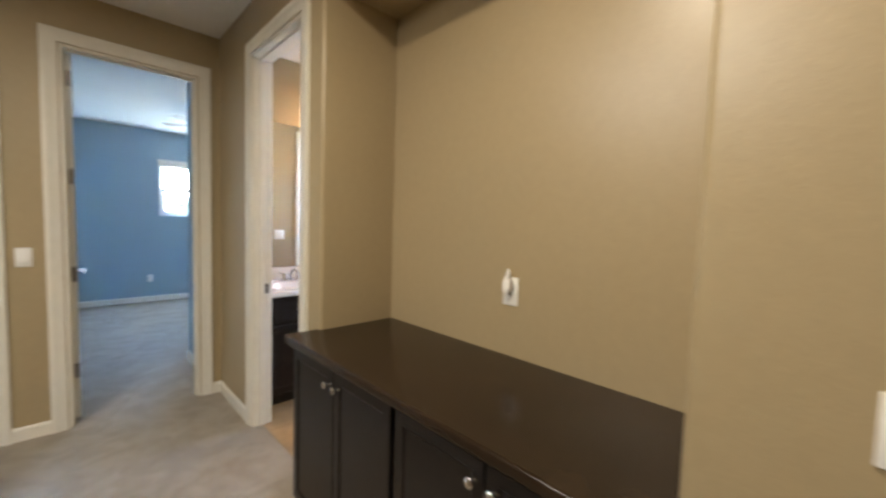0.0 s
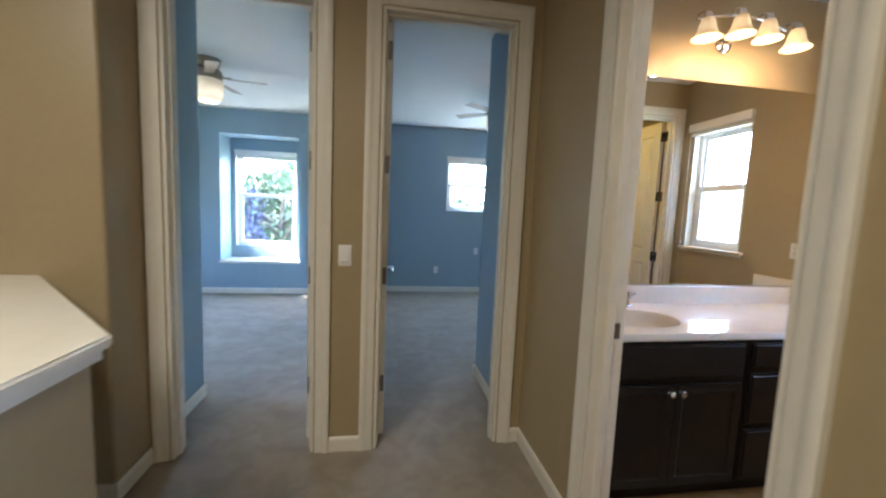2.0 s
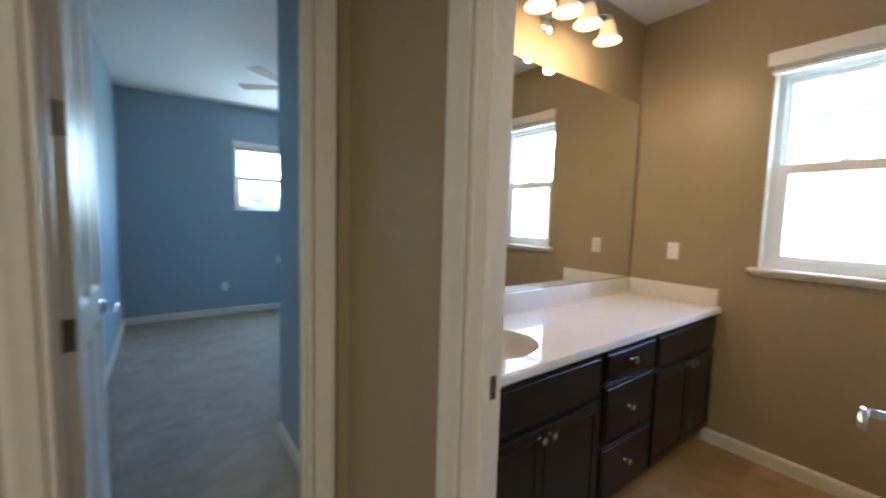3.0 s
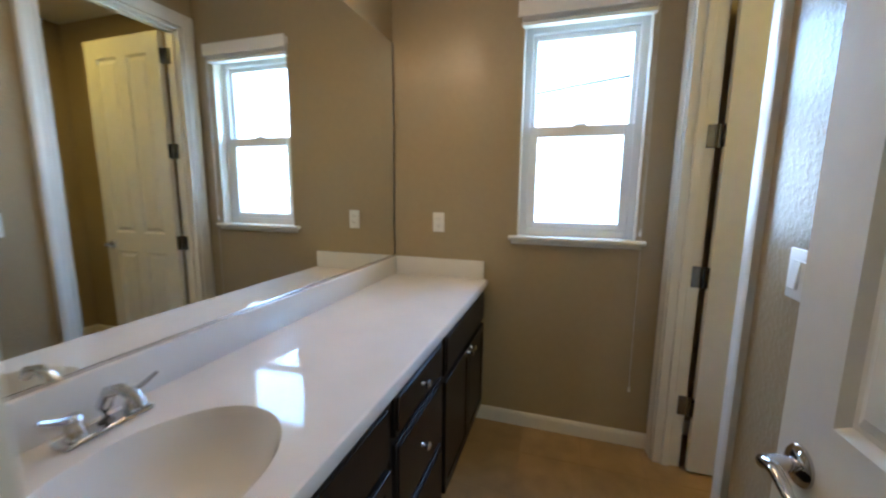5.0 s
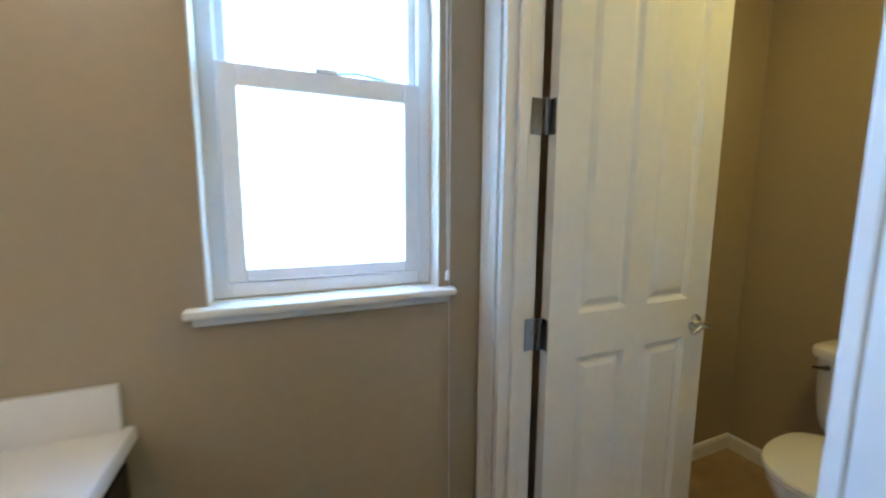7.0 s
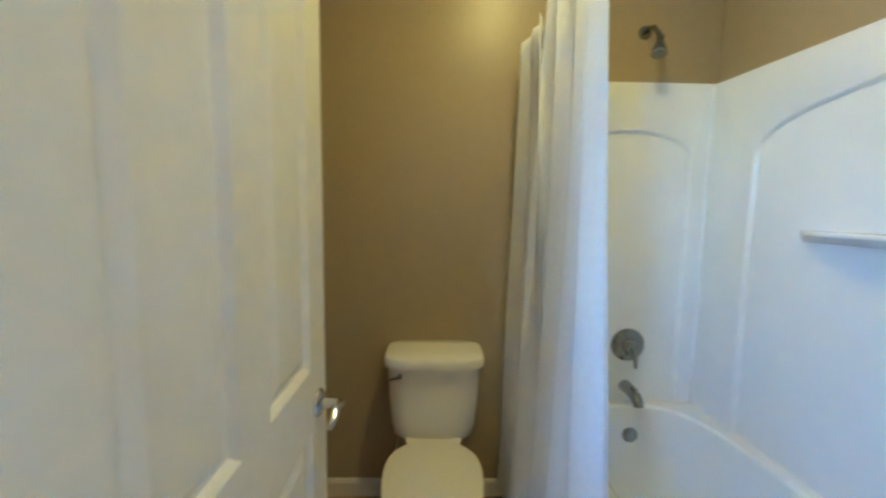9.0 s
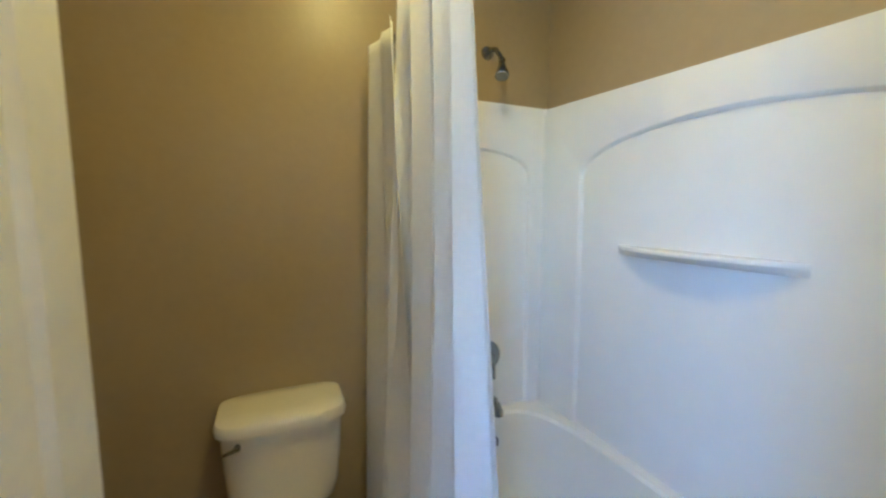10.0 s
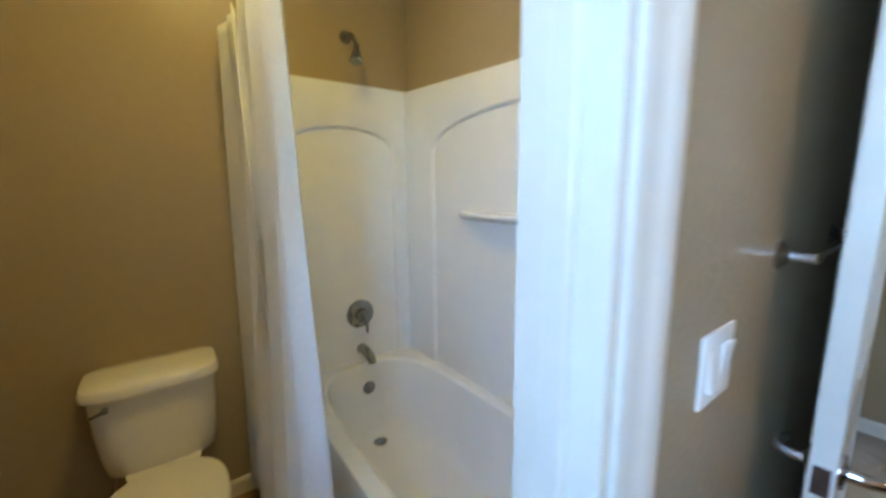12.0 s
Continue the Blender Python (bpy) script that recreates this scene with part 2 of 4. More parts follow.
def prism(outline, z0, z1):
    """An upright prism over a floor outline."""
    bm = bmesh.new()
    lo = [bm.verts.new((x, y, z0)) for x, y in outline]
    hi = [bm.verts.new((x, y, z1)) for x, y in outline]
    bm.faces.new(lo)
    bm.faces.new(hi)
    for k in range(len(lo)):
        k2 = (k + 1) % len(lo)
        bm.faces.new((lo[k], lo[k2], hi[k2], hi[k]))
    return bm


def sweep(profile, path, closed=False):
    """A moulding: profile (across, up) carried level along a floor path, across to the path's left, mitred."""
    bm = bmesh.new()
    pts = [Vector((*p, 0)) for p in path]
    rings = []
    for i, p in enumerate(pts):
        a = (p - pts[i - 1]).normalized() if i else (pts[1] - p).normalized()
        b = (pts[i + 1] - p).normalized() if i < len(pts) - 1 else a
        na, nb = Vector((-a.y, a.x, 0)), Vector((-b.y, b.x, 0))
        n = (na + nb) / (1 + na.dot(nb))
        rings.append([bm.verts.new(p + n * u + Vector((0, 0, w))) for u, w in profile])
    k = len(profile)
    for a, b in zip(rings, rings[1:]):
        for i in range(k):
            bm.faces.new((a[i], a[(i + 1) % k], b[(i + 1) % k], b[i]))
    bm.faces.new(rings[0])
    bm.faces.new(rings[-1])
    return bm


def paint(ob, rule):
    """Gives each face the material number that rule(centre, normal) names."""
    for p in ob.data.polygons:
        p.material_index = rule(ob.matrix_basis @ p.center, p.normal)
    return ob


def upright(edge_at, r):
    """Picks the vertical edge at (x, y)."""
    return lambda a, b: abs(a.x - b.x) < 1e-4 and abs(a.y - b.y) < 1e-4 and any(abs(a.x - x) < 1e-3 and abs(a.y - y) < 1e-3 for x, y in edge_at)


H = 2.74  # ceiling height
OPEN_H = 2.415  # door openings
CASE_W = 0.076

# ---- structure: walls ----


def wall(name, pieces, label, rule=None, mats=None, round_edges=()):
    bm = bmesh.new()
    for lo, hi in pieces:
        join(bm, box(lo, hi, 0.018 if round_edges else 0.0, 4, pick=upright(round_edges, 0.018) if round_edges else None))
    ob = obj(name, bm, mats or TAN, smooth=bool(round_edges))
    if rule:
        paint(ob, rule)
    return tagged(ob, label, "wall", kind="structure")


# hall north wall with the two bedroom doorways
D1, D2 = (-0.842, -0.118), (0.211, 0.940)
wall("wall_north", [((-1.10, 3.612, 0), (D1[0], 3.727, H)), ((D1[0], 3.612, OPEN_H), (D1[1], 3.727, H)), ((D1[1], 3.612, 0), (D2[0], 3.727, H)),
                    ((D2[0], 3.612, OPEN_H), (D2[1], 3.727, H)), ((D2[1], 3.612, 0), (1.085, 3.727, H))],
     "tan hall wall with two open bedroom doorways", lambda c, n: 1 if n.y > 0.5 else 0, [TAN, SLATE])
# hall east wall: plain stretch, niche and bathroom doorway
NICHE = (0.430, 1.935)
BD = (2.150, 2.884)
wall("wall_east_a", [((1.085, -1.6, 0), (1.500, NICHE[0], H))], "tan hall wall with a rounded corner at the niche", round_edges=((1.085, NICHE[0]),))
wall("wall_niche_back", [((1.500, -1.6, 0), (1.577, 2.095, H))], "tan back wall of the cabinet niche")
wall("wall_niche_header", [((1.087, NICHE[0], 2.46), (1.500, NICHE[1], H))], "tan header over the cabinet niche")
wall("wall_east_b", [((1.085, NICHE[1], 0), (1.500, 2.095, H))], "tan wall end with a rounded corner beside the bathroom door", round_edges=((1.085, NICHE[1]),))
wall("wall_east_c", [((1.085, 2.095, 0), (1.200, BD[0], H)), ((1.085, BD[0], OPEN_H), (1.200, BD[1], H)), ((1.085, BD[1], 0), (1.200, 3.727, H))],
     "tan wall with the open bathroom doorway")
# bathroom walls
TD = (2.392, 3.150)
XT = 3.450   # east wall of the toilet room
wall("wall_bath_south", [((1.577, 1.980, 0), (TD[0], 2.095, H)), ((TD[0], 1.980, OPEN_H), (TD[1], 2.095, H)), ((TD[1], 1.980, 0), (XT, 2.095, H))],
     "tan textured wall with the toilet room doorway", mats=KNOCKDOWN)
wall("wall_bath_north", [((1.200, 3.590, 0), (3.240, 3.727, H))], "tan bathroom wall behind the vanity mirror")
BW = (2.245, 2.845, 1.130, 2.235)   # bathroom window: y, y, z, z
XE, XO = 3.240, 3.400
wall("wall_exterior_east", [((XE, 2.095, 0), (XO, BW[0], H)), ((XE, BW[0], 0), (XO, BW[1], BW[2])), ((XE, BW[0], BW[3]), (XO, BW[1], H)),
                            ((XE, BW[1], 0), (XO, 3.727, H))], "tan outside wall with the bathroom window",
     lambda c, n: 1 if n.x > 0.5 and c.x > 3.39 else 0, [TAN, SIDING])
wall("wall_toilet_east", [((XT, 0.255, 0), (XT + 0.15, 2.095, H))], "tan outside wall of the toilet room", lambda c, n: 1 if n.x > 0.5 else 0, [TAN, SIDING])
wall("wall_toilet_south", [((1.577, 0.255, 0), (XT, 0.370, H))], "tan wall behind the toilet and tub")
# stairwell, landing end and closing walls
wall("wall_stair_north", [((-3.20, 3.330, -2.6), (-0.930, 3.612, H))], "tan stairwell wall with a rounded corner", round_edges=((-0.930, 3.330),))
wall("wall_stair_west", [((-3.32, -1.72, -2.6), (-3.20, 3.612, H))], "tan stairwell side wall")
wall("wall_hall_south", [((-3.20, -1.72, -2.6), (1.577, -1.60, H))], "tan wall at the end of the landing")
# bedrooms
Y1, Y2 = 7.680, 7.920
ALC = (-2.150, -1.030, 0.480, 2.385)   # window alcove of the first bedroom: x, x, z, z
RW = (1.290, 3.060, 1.385, 2.265)      # window of the second bedroom, widened out of view to admit more daylight
wall("wall_bedroom_stub_west", [((-1.115, 3.727, 0), (-0.985, 4.330, H))], "slate blue wall beside the bedroom door", mats=SLATE)
wall("wall_bedroom_south_west", [((-4.20, 4.215, 0), (-1.115, 4.330, H))], "slate blue bedroom wall", mats=SLATE)
# opening added out of view to bring more daylight into the first bedroom
UNSEEN_OPENING = (4.55, 5.45, 0.95, 2.15)
wall("wall_bedroom_west", [((-4.32, 4.215, 0), (-4.20, UNSEEN_OPENING[0], H)), ((-4.32, UNSEEN_OPENING[0], 0), (-4.20, UNSEEN_OPENING[1], UNSEEN_OPENING[2])), ((-4.32, UNSEEN_OPENING[0], UNSEEN_OPENING[3]), (-4.20, UNSEEN_OPENING[1], H)), ((-4.32, UNSEEN_OPENING[1], 0), (-4.20, Y1, H))],
     "slate blue bedroom wall with an added unseen opening for daylight", mats=SLATE)
wall("wall_bedroom_north_a", [((-4.20, Y1, 0), (ALC[0], Y1 + 0.55, H)), ((ALC[0], Y1, 0), (ALC[1], Y1 + 0.55, ALC[2])), ((ALC[0], Y1, ALC[3]), (ALC[1], Y1 + 0.55, H)),
                              ((ALC[1], Y1, 0), (-0.010, Y1 + 0.55, H))], "slate blue bedroom wall with a deep window alcove", mats=SLATE)
wall("wall_bedroom_partition", [((-0.010, 3.727, 0), (0.105, Y2 + 0.31, H))], "slate blue partition between the bedrooms", mats=SLATE)
wall("wall_bedroom_stub_east", [((1.050, 3.727, 0), (1.165, 4.580, H))], "slate blue wall beside the bedroom door", mats=SLATE)
wall("wall_bedroom_south_east", [((1.165, 4.465, 0), (4.40, 4.580, H))], "slate blue bedroom wall", mats=SLATE)
wall("wall_bedroom_east", [((4.40, 4.465, 0), (4.52, Y2 + 0.15, H))], "slate blue bedroom wall", mats=SLATE)
wall("wall_bedroom_north_b", [((0.105, Y2, 0), (RW[0], Y2 + 0.15, H)), ((RW[0], Y2, 0), (RW[1], Y2 + 0.15, RW[2])), ((RW[0], Y2, RW[3]), (RW[1], Y2 + 0.15, H)),
                              ((RW[1], Y2, 0), (4.40, Y2 + 0.15, H))], "slate blue bedroom wall with a small high window", mats=SLATE)

# ceilings
for nm, lo, hi, lab in (("ceiling_hall", (-3.32, -1.72, H), (1.577, 3.727, H + 0.12), "white textured hall ceiling"),
                        ("ceiling_bath", (1.577, 0.255, H), (3.60, 3.727, H + 0.12), "white textured bathroom ceiling"),
                        ("ceiling_bedrooms", (-4.32, 3.727, H), (4.52, 8.25, H + 0.12), "white textured bedroom ceiling")):
    tagged(obj(nm, box(lo, hi), CEIL), lab, "ceiling", kind="structure")

# floors
tagged(obj("floor_hall", prism([(-0.50, -1.6), (1.50, -1.6), (1.50, 2.095), (1.145, 2.095), (1.145, 3.612), (-0.98, 3.612), (-1.30, 3.330), (-0.50, 2.49)], -0.25, 0.0), CARPET),
       "beige cut-pile carpet with faint vacuum tracks", "carpet", kind="structure")
tagged(obj("floor_bedroom_a", box((-4.20, 3.612, -0.25), (0.045, 7.70, 0.0)), CARPET), "beige bedroom carpet with trodden patches", "carpet", kind="structure")
tagged(obj("floor_bedroom_b", box((0.045, 3.612, -0.25), (4.40, 7.94, 0.0)), CARPET), "beige bedroom carpet", "carpet", kind="structure")
tagged(obj("floor_stairwell", box((-3.20, -1.6, -2.75), (1.577, 3.612, -2.6)), CARPET), "carpeted lower landing of the stairwell", "carpet", kind="structure")

# ---- half wall with its cap ----
TURN_X = -0.515


def offset_path(d):
    """The half wall's centre line shifted d metres towards the hall."""
    return [(TURN_X + d, -1.6), (TURN_X + d, 2.49 + 0.414 * d), (TURN_X - 0.80 + d * 1.414, 3.33)]


def band(d0, d1, z0, z1):
    return prism(offset_path(d1) + offset_path(d0)[::-1], z0, z1)


hw = tagged(obj("half_wall", band(-0.058, 0.058, -2.6, 0.991), TAN), "tan painted half wall round the stairwell", "half wall", kind="structure")
capbm = band(-0.098, 0.098, 1.008, 1.040)
bmesh.ops.bevel(capbm, geom=[e for e in capbm.edges if abs(e.verts[0].co.z - e.verts[1].co.z) < 1e-4], offset=0.007, segments=3, affect="EDGES")
part("cap", capbm, TRIM, hw, "ivory painted wooden cap", smooth=True)
for s in (-1, 1):
    d = sorted((s * 0.058, s * 0.080))
    part("cap_moulding", band(d[0], d[1], 0.981, 1.008), TRIM, hw, "ivory painted cove moulding")

# ---- baseboards ----
BASE = [(0, 0), (0.013, 0), (0.013, 0.066), (0.009, 0.078), (0.004, 0.084), (0, 0.084)]


def baseboard(path, n=[0]):
    n[0] += 1
    return tagged(obj("baseboard_%d" % n[0], sweep(BASE, path), TRIM), "ivory painted baseboard", "baseboard", kind="structure")


baseboard([(D2[0] - CASE_W, 3.612), (D1[1] + CASE_W, 3.612)])
baseboard([(1.085, BD[1] + CASE_W), (1.085, 3.612), (D2[1] + CASE_W, 3.612)])
baseboard([(D1[0] - CASE_W, 3.612), (-0.930, 3.612), (-0.930, 3.330), (-1.28, 3.330)])
baseboard([offset_path(0.058)[2], offset_path(0.058)[1], offset_path(0.058)[0]])
baseboard([(1.085, -1.6), (1.085, NICHE[0])])
baseboard([(XE, 2.095), (XE, 3.05)])
baseboard([(1.577, 2.095), (TD[0] - CASE_W, 2.095)])
baseboard([(2.36, 0.37), (XT, 0.37), (XT, 1.98), (3.24, 1.98)])
baseboard([(0.105, Y2), (4.40, Y2)][::-1])
baseboard([(-4.20, Y1), (-0.01, Y1)][::-1])
baseboard([(1.05, 3.727), (1.05, 4.58), (1.165, 4.58)])
baseboard([(-4.2, 4.33), (-0.985, 4.33), (-0.985, 3.727)])
baseboard([(-0.01, 3.727), (-0.01, 7.68)])
baseboard([(0.105, 7.92), (0.105, 3.727)])

# ---- door frames ----
CASING = [(0.0, 0.0), (0.0, 0.010), (0.010, 0.014), (0.030, 0.012), (0.040, 0.015), (0.048, 0.020), (0.066, 0.021), (0.075, 0.018), (CASE_W, 0.008), (CASE_W, 0.0)]


def casing_side(width, height):
    """Moulding round an opening of that width, in its own x, z plane, standing out to -y; the opening starts at x = 0."""
    bm = bmesh.new()
    rev = 0.006
    corners = [(-rev, 0, -1, 0), (-rev, height + rev, -1, 1), (width + rev, height + rev, 1, 1), (width + rev, 0, 1, 0)]
    rings = [[bm.verts.new((x + dx * u, -w, z + dz * u)) for u, w in CASING] for x, z, dx, dz in corners]
    n = len(CASING)
    for a, b in zip(rings, rings[1:]):
        for i in range(n - 1):
            bm.faces.new((a[i], a[i + 1], b[i + 1], b[i]))
    bm.faces.new(rings[0])
    bm.faces.new(rings[-1])
    return bm


def door_frame(name, m, width, depth, stop_at, label, sides=(True, True)):
    """Jambs, stops and casings; m puts the opening's near low corner: x across, y through the wall."""
    e = thing(name, label, "door frame", m, kind="structure")
    t = 0.004
    jb = bmesh.new()
    for lo, hi in (((0, -t, 0), (0.018, depth + t, OPEN_H)), ((width - 0.018, -t, 0), (width, depth + t, OPEN_H)), ((0.018, -t, OPEN_H - 0.018), (width - 0.018, depth + t, OPEN_H))):
        join(jb, box(lo, hi, 0.002))
    part("jamb", jb, TRIM, e, smooth=False)
    sb = bmesh.new()
    s0, s1 = stop_at, stop_at + 0.034
    for lo, hi in (((0.018, s0, 0), (0.030, s1, OPEN_H - 0.03)), ((width - 0.030, s0, 0), (width - 0.018, s1, OPEN_H - 0.03)), ((0.018, s0, OPEN_H - 0.030), (width - 0.018, s1, OPEN_H - 0.018))):
        join(sb, box(lo, hi, 0.003))
    part("door_stop", sb, TRIM, e, smooth=False)
    if sides[0]:
        part("casing", casing_side(width, OPEN_H), TRIM, e)
    if sides[1]:
        part("casing", casing_side(width, OPEN_H), TRIM, e, m=Matrix.Translation((width, depth, 0)) @ Matrix.Rotation(math.pi, 4, "Z"))
    return e


door_frame("door_frame_1", Matrix.Translation((D1[0], 3.612, 0)), D1[1] - D1[0], 0.115, 0.035, "ivory moulded door casing of the first bedroom")
FRAME_B = door_frame("door_frame_2", Matrix.Translation((D2[0], 3.612, 0)), D2[1] - D2[0], 0.115, 0.035, "ivory moulded door casing of the second bedroom")
FRAME_C = door_frame("door_frame_3", Matrix.Translation((1.085, BD[1], 0)) @ Matrix.Rotation(-math.pi / 2, 4, "Z"), BD[1] - BD[0], 0.115, 0.035, "ivory moulded door casing of the bathroom")
door_frame("door_frame_4", Matrix.Translation((TD[1], 2.095, 0)) @ Matrix.Rotation(math.pi, 4, "Z"), TD[1] - TD[0], 0.115, 0.035, "ivory moulded door casing of the toilet room")
part("strike_plate", box((0.0175, 0.060, 0.895), (0.0215, 0.098, 0.960), 0.003), BRONZE, FRAME_C, "dark metal strike plate")
part("strike_plate", box((D2[1] - D2[0] - 0.0215, 0.060, 0.895), (D2[1] - D2[0] - 0.0175, 0.098, 0.960), 0.003), BRONZE, FRAME_B, "dark metal strike plate")

# ---- doors ----
THICK = 0.036


def panel_leaf(w, h):
    """A four-panel moulded leaf: hinge edge at x = 0, y through its thickness, both faces alike."""
    st, mul = 0.112, 0.095
    pw = (w - 2 * st - mul) / 2
    xs = [0, st, st + pw, st + pw + mul, w - st, w]
    zs = [0, 0.215, 0.888, 1.030, h - 0.125, h]
    bm = bmesh.new()
    for side in (-1, 1):
        y = side * THICK / 2
        g = [[bm.verts.new((x, y, z)) for x in xs] for z in zs]
        panels = []
        for j in range(5):
            for i in range(5):
                f = bm.faces.new((g[j][i], g[j][i + 1], g[j + 1][i + 1], g[j + 1][i]) if side < 0 else (g[j][i], g[j + 1][i], g[j + 1][i + 1], g[j][i + 1]))
                if i in (1, 3) and j in (1, 3):
                    panels.append(f)
        bm.normal_update()
        bmesh.ops.inset_individual(bm, faces=panels, thickness=0.018, depth=-0.013)
        bmesh.ops.inset_individual(bm, faces=panels, thickness=0.012, depth=0.0)
        bmesh.ops.inset_individual(bm, faces=panels, thickness=0.030, depth=0.010)
    own = [e for e in bm.edges if len(e.link_faces) == 1]
    bmesh.ops.bridge_loops(bm, edges=own)
    return bm


def lever_handle(side):
    """A rose and a waved lever, at the spindle, standing out to side * y and pointing to -x."""
    rose = lathe([(0.0, 0.0), (0.033, 0.0), (0.033, 0.004), (0.028, 0.009), (0.015, 0.012), (0.0, 0.012)], 28)
    rose.transform(Matrix.Rotation(-side * math.pi / 2, 4, "X"))
    pts, rad = [(0, side * 0.010, 0), (0, side * 0.040, 0), (-0.006, side * 0.052, 0.001)], [0.0125, 0.0115, 0.0125]
    for k in range(1, 9):
        u = k / 8
        pts.append((-0.006 - 0.080 * u, side * (0.053 - 0.004 * u), 0.008 * math.sin(u * 5.2) - 0.004 * u))
        rad.append(0.0115 - 0.004 * u if k < 8 else 0.006)
    return rose, tube(pts, rad, 12)


def hinge_mesh(flip, jx):
    """Barrel beside the leaf's hinge edge, one plate on the jamb (from jx backwards), one on the leaf's edge; 0.1 m high."""
    y = flip * 0.0155
    bm = tube([(jx * 0.5, y, -0.051), (jx * 0.5, y, 0.051)], 0.0075, 10)
    y0, y1 = sorted((flip * 0.0150, flip * 0.0185))
    join(bm, box((jx - 0.036, y0, -0.050), (jx, y1, 0.050), 0.0012))
    y0, y1 = sorted((-flip * 0.014, flip * 0.012))
    join(bm, box((-0.0030, y0, -0.050), (-0.0004, y1, 0.050), 0.0010))
    return bm


HINGE_Z = (0.335, 0.985, 1.625, 2.245)


def door(name, m, width, label, handle="lever", flip=1, metal=None, jx=-0.006):
    """A leaf hung on four hinges; m puts the foot of the hinge edge, x along the leaf."""
    e = thing(name, label, "door", m, kind="structure")
    h = OPEN_H - 0.030
    leaf = part("leaf", panel_leaf(width, h), DOORP, e, smooth=False, m=Matrix.Translation((0, 0, 0.012)))
    for s in (-1, 1):
        rose, lever = lever_handle(s)
        r = part("rose", rose, CHROME, e, "polished chrome rose", m=Matrix.Translation((width - 0.062, s * THICK / 2, 0.945)))
        part("lever", lever, CHROME, r, "polished chrome lever handle")
    part("latch_plate", box((width - 0.0015, -0.0125, 0.917), (width + 0.0012, 0.0125, 0.973), 0.001), BRONZE, e, "dark metal latch plate")
    for z in HINGE_Z:
        part("hinge", hinge_mesh(flip, jx), metal or BRONZE, e, "metal butt hinge", m=Matrix.Translation((0, 0, z)))
    return e


# bedroom leaves stand open against the partition; bathroom leaf near its wall; toilet room leaf open to the window side
door("door_1", Matrix.Translation((D1[1] - 0.040, 3.735, 0)) @ Matrix.Rotation(radians(91), 4, "Z"), 0.672, "ivory four-panel bedroom door standing wide open", flip=-1)
door("door_2", Matrix.Translation((D2[0] + 0.040, 3.735, 0)) @ Matrix.Rotation(radians(90.5), 4, "Z"), 0.672, "ivory four-panel bedroom door standing wide open", flip=1)
door("door_3", Matrix.Translation((1.192, BD[0] + 0.016, 0)) @ Matrix.Rotation(radians(2.8), 4, "Z"), 0.672, "ivory four-panel bathroom door opened back to the wall", flip=-1)
door("door_4", Matrix.Translation((TD[1] - 0.036, 1.950, 0)) @ Matrix.Rotation(radians(-89.2), 4, "Z"), 0.732, "ivory four-panel toilet room door standing open", flip=1, metal=STEEL, jx=-0.026)

# ---- windows ----


def single_hung(name, m, width, height, label, rail_at=0.517, sill=True, depth=0.16):
    """A vinyl sash window; m puts its low corner on the room's wall face: x across, y outward."""
    e = thing(name, label, "window", m, kind="structure")
    f = 0.042
    y0, y1 = 0.070, 0.130
    fr = bmesh.new()
    for lo, hi in (((0, y0, 0), (f, y1, height)), ((width - f, y0, 0), (width, y1, height)), ((f, y0, 0), (width - f, y1, f)), ((f, y0, height - f), (width - f, y1, height))):
        join(fr, box(lo, hi, 0.003))
    part("window_frame", fr, VINYL, e, smooth=False)
    zr = height * rail_at
    s = 0.046
    for nm, z0, z1, ya, yb, inset in (("lower_sash", f, zr + 0.018, y0 - 0.006, y0 + 0.024, 0.004), ("upper_sash", zr - 0.018, height - f, y0 + 0.026, y0 + 0.052, 0.0)):
        sb = bmesh.new()
        w = s if nm == "lower_sash" else 0.026
        br = 0.034
        tr = 0.056 if nm == "lower_sash" else 0.030
        a, b = f - 0.002 + inset * 0, width - f + 0.002
        for lo, hi in (((a, ya, z0), (a + w, yb, z1)), ((b - w, ya, z0), (b, yb, z1)), ((a + w, ya, z0), (b - w, yb, z0 + br)), ((a + w, ya, z1 - tr), (b - w, yb, z1))):
            join(sb, box(lo, hi, 0.003))
        sash = part(nm, sb, VINYL, e, smooth=False)
        g = part("pane", box((a + w - 0.004, (ya + yb) / 2 - 0.002, z0 + br - 0.004), (b - w + 0.004, (ya + yb) / 2 + 0.002, z1 - tr + 0.004)), GLASS, sash, "clear glass", smooth=False)
        g.visible_shadow = False
    part("sash_lock", box((width / 2 - 0.03, y0 - 0.010, zr + 0.018), (width / 2 + 0.03, y0 + 0.012, zr + 0.030), 0.004, 2), VINYL, e, "white sash lock")
    # reveal lining
    rv = bmesh.new()
    for lo, hi in (((-0.001, 0.001, 0), (0.004, y0, height)), ((width - 0.004, 0.001, 0), (width + 0.001, y0, height)), ((0.004, 0.001, height - 0.004), (width - 0.004, y0, height))):
        join(rv, box(lo, hi))
    part("reveal", rv, TRIM, e, smooth=False)
    if sill:
        part("window_sill", box((-0.045, -0.034, -0.022), (width + 0.045, y0, 0.001), 0.006, 3), TRIM, e, "ivory painted sill")
        part("apron", box((-0.030, -0.014, -0.044), (width + 0.030, 0.0, -0.023), 0.005, 2), TRIM, e, "ivory painted apron")
    return e


EAST = Matrix.Rotation(-math.pi / 2, 4, "Z")   # x to -y, y to +x
window_bath = single_hung("window_1", Matrix.Translation((XE, BW[1], BW[2])) @ EAST, BW[1] - BW[0], BW[3] - BW[2], "white vinyl sash window over the bathroom wall")
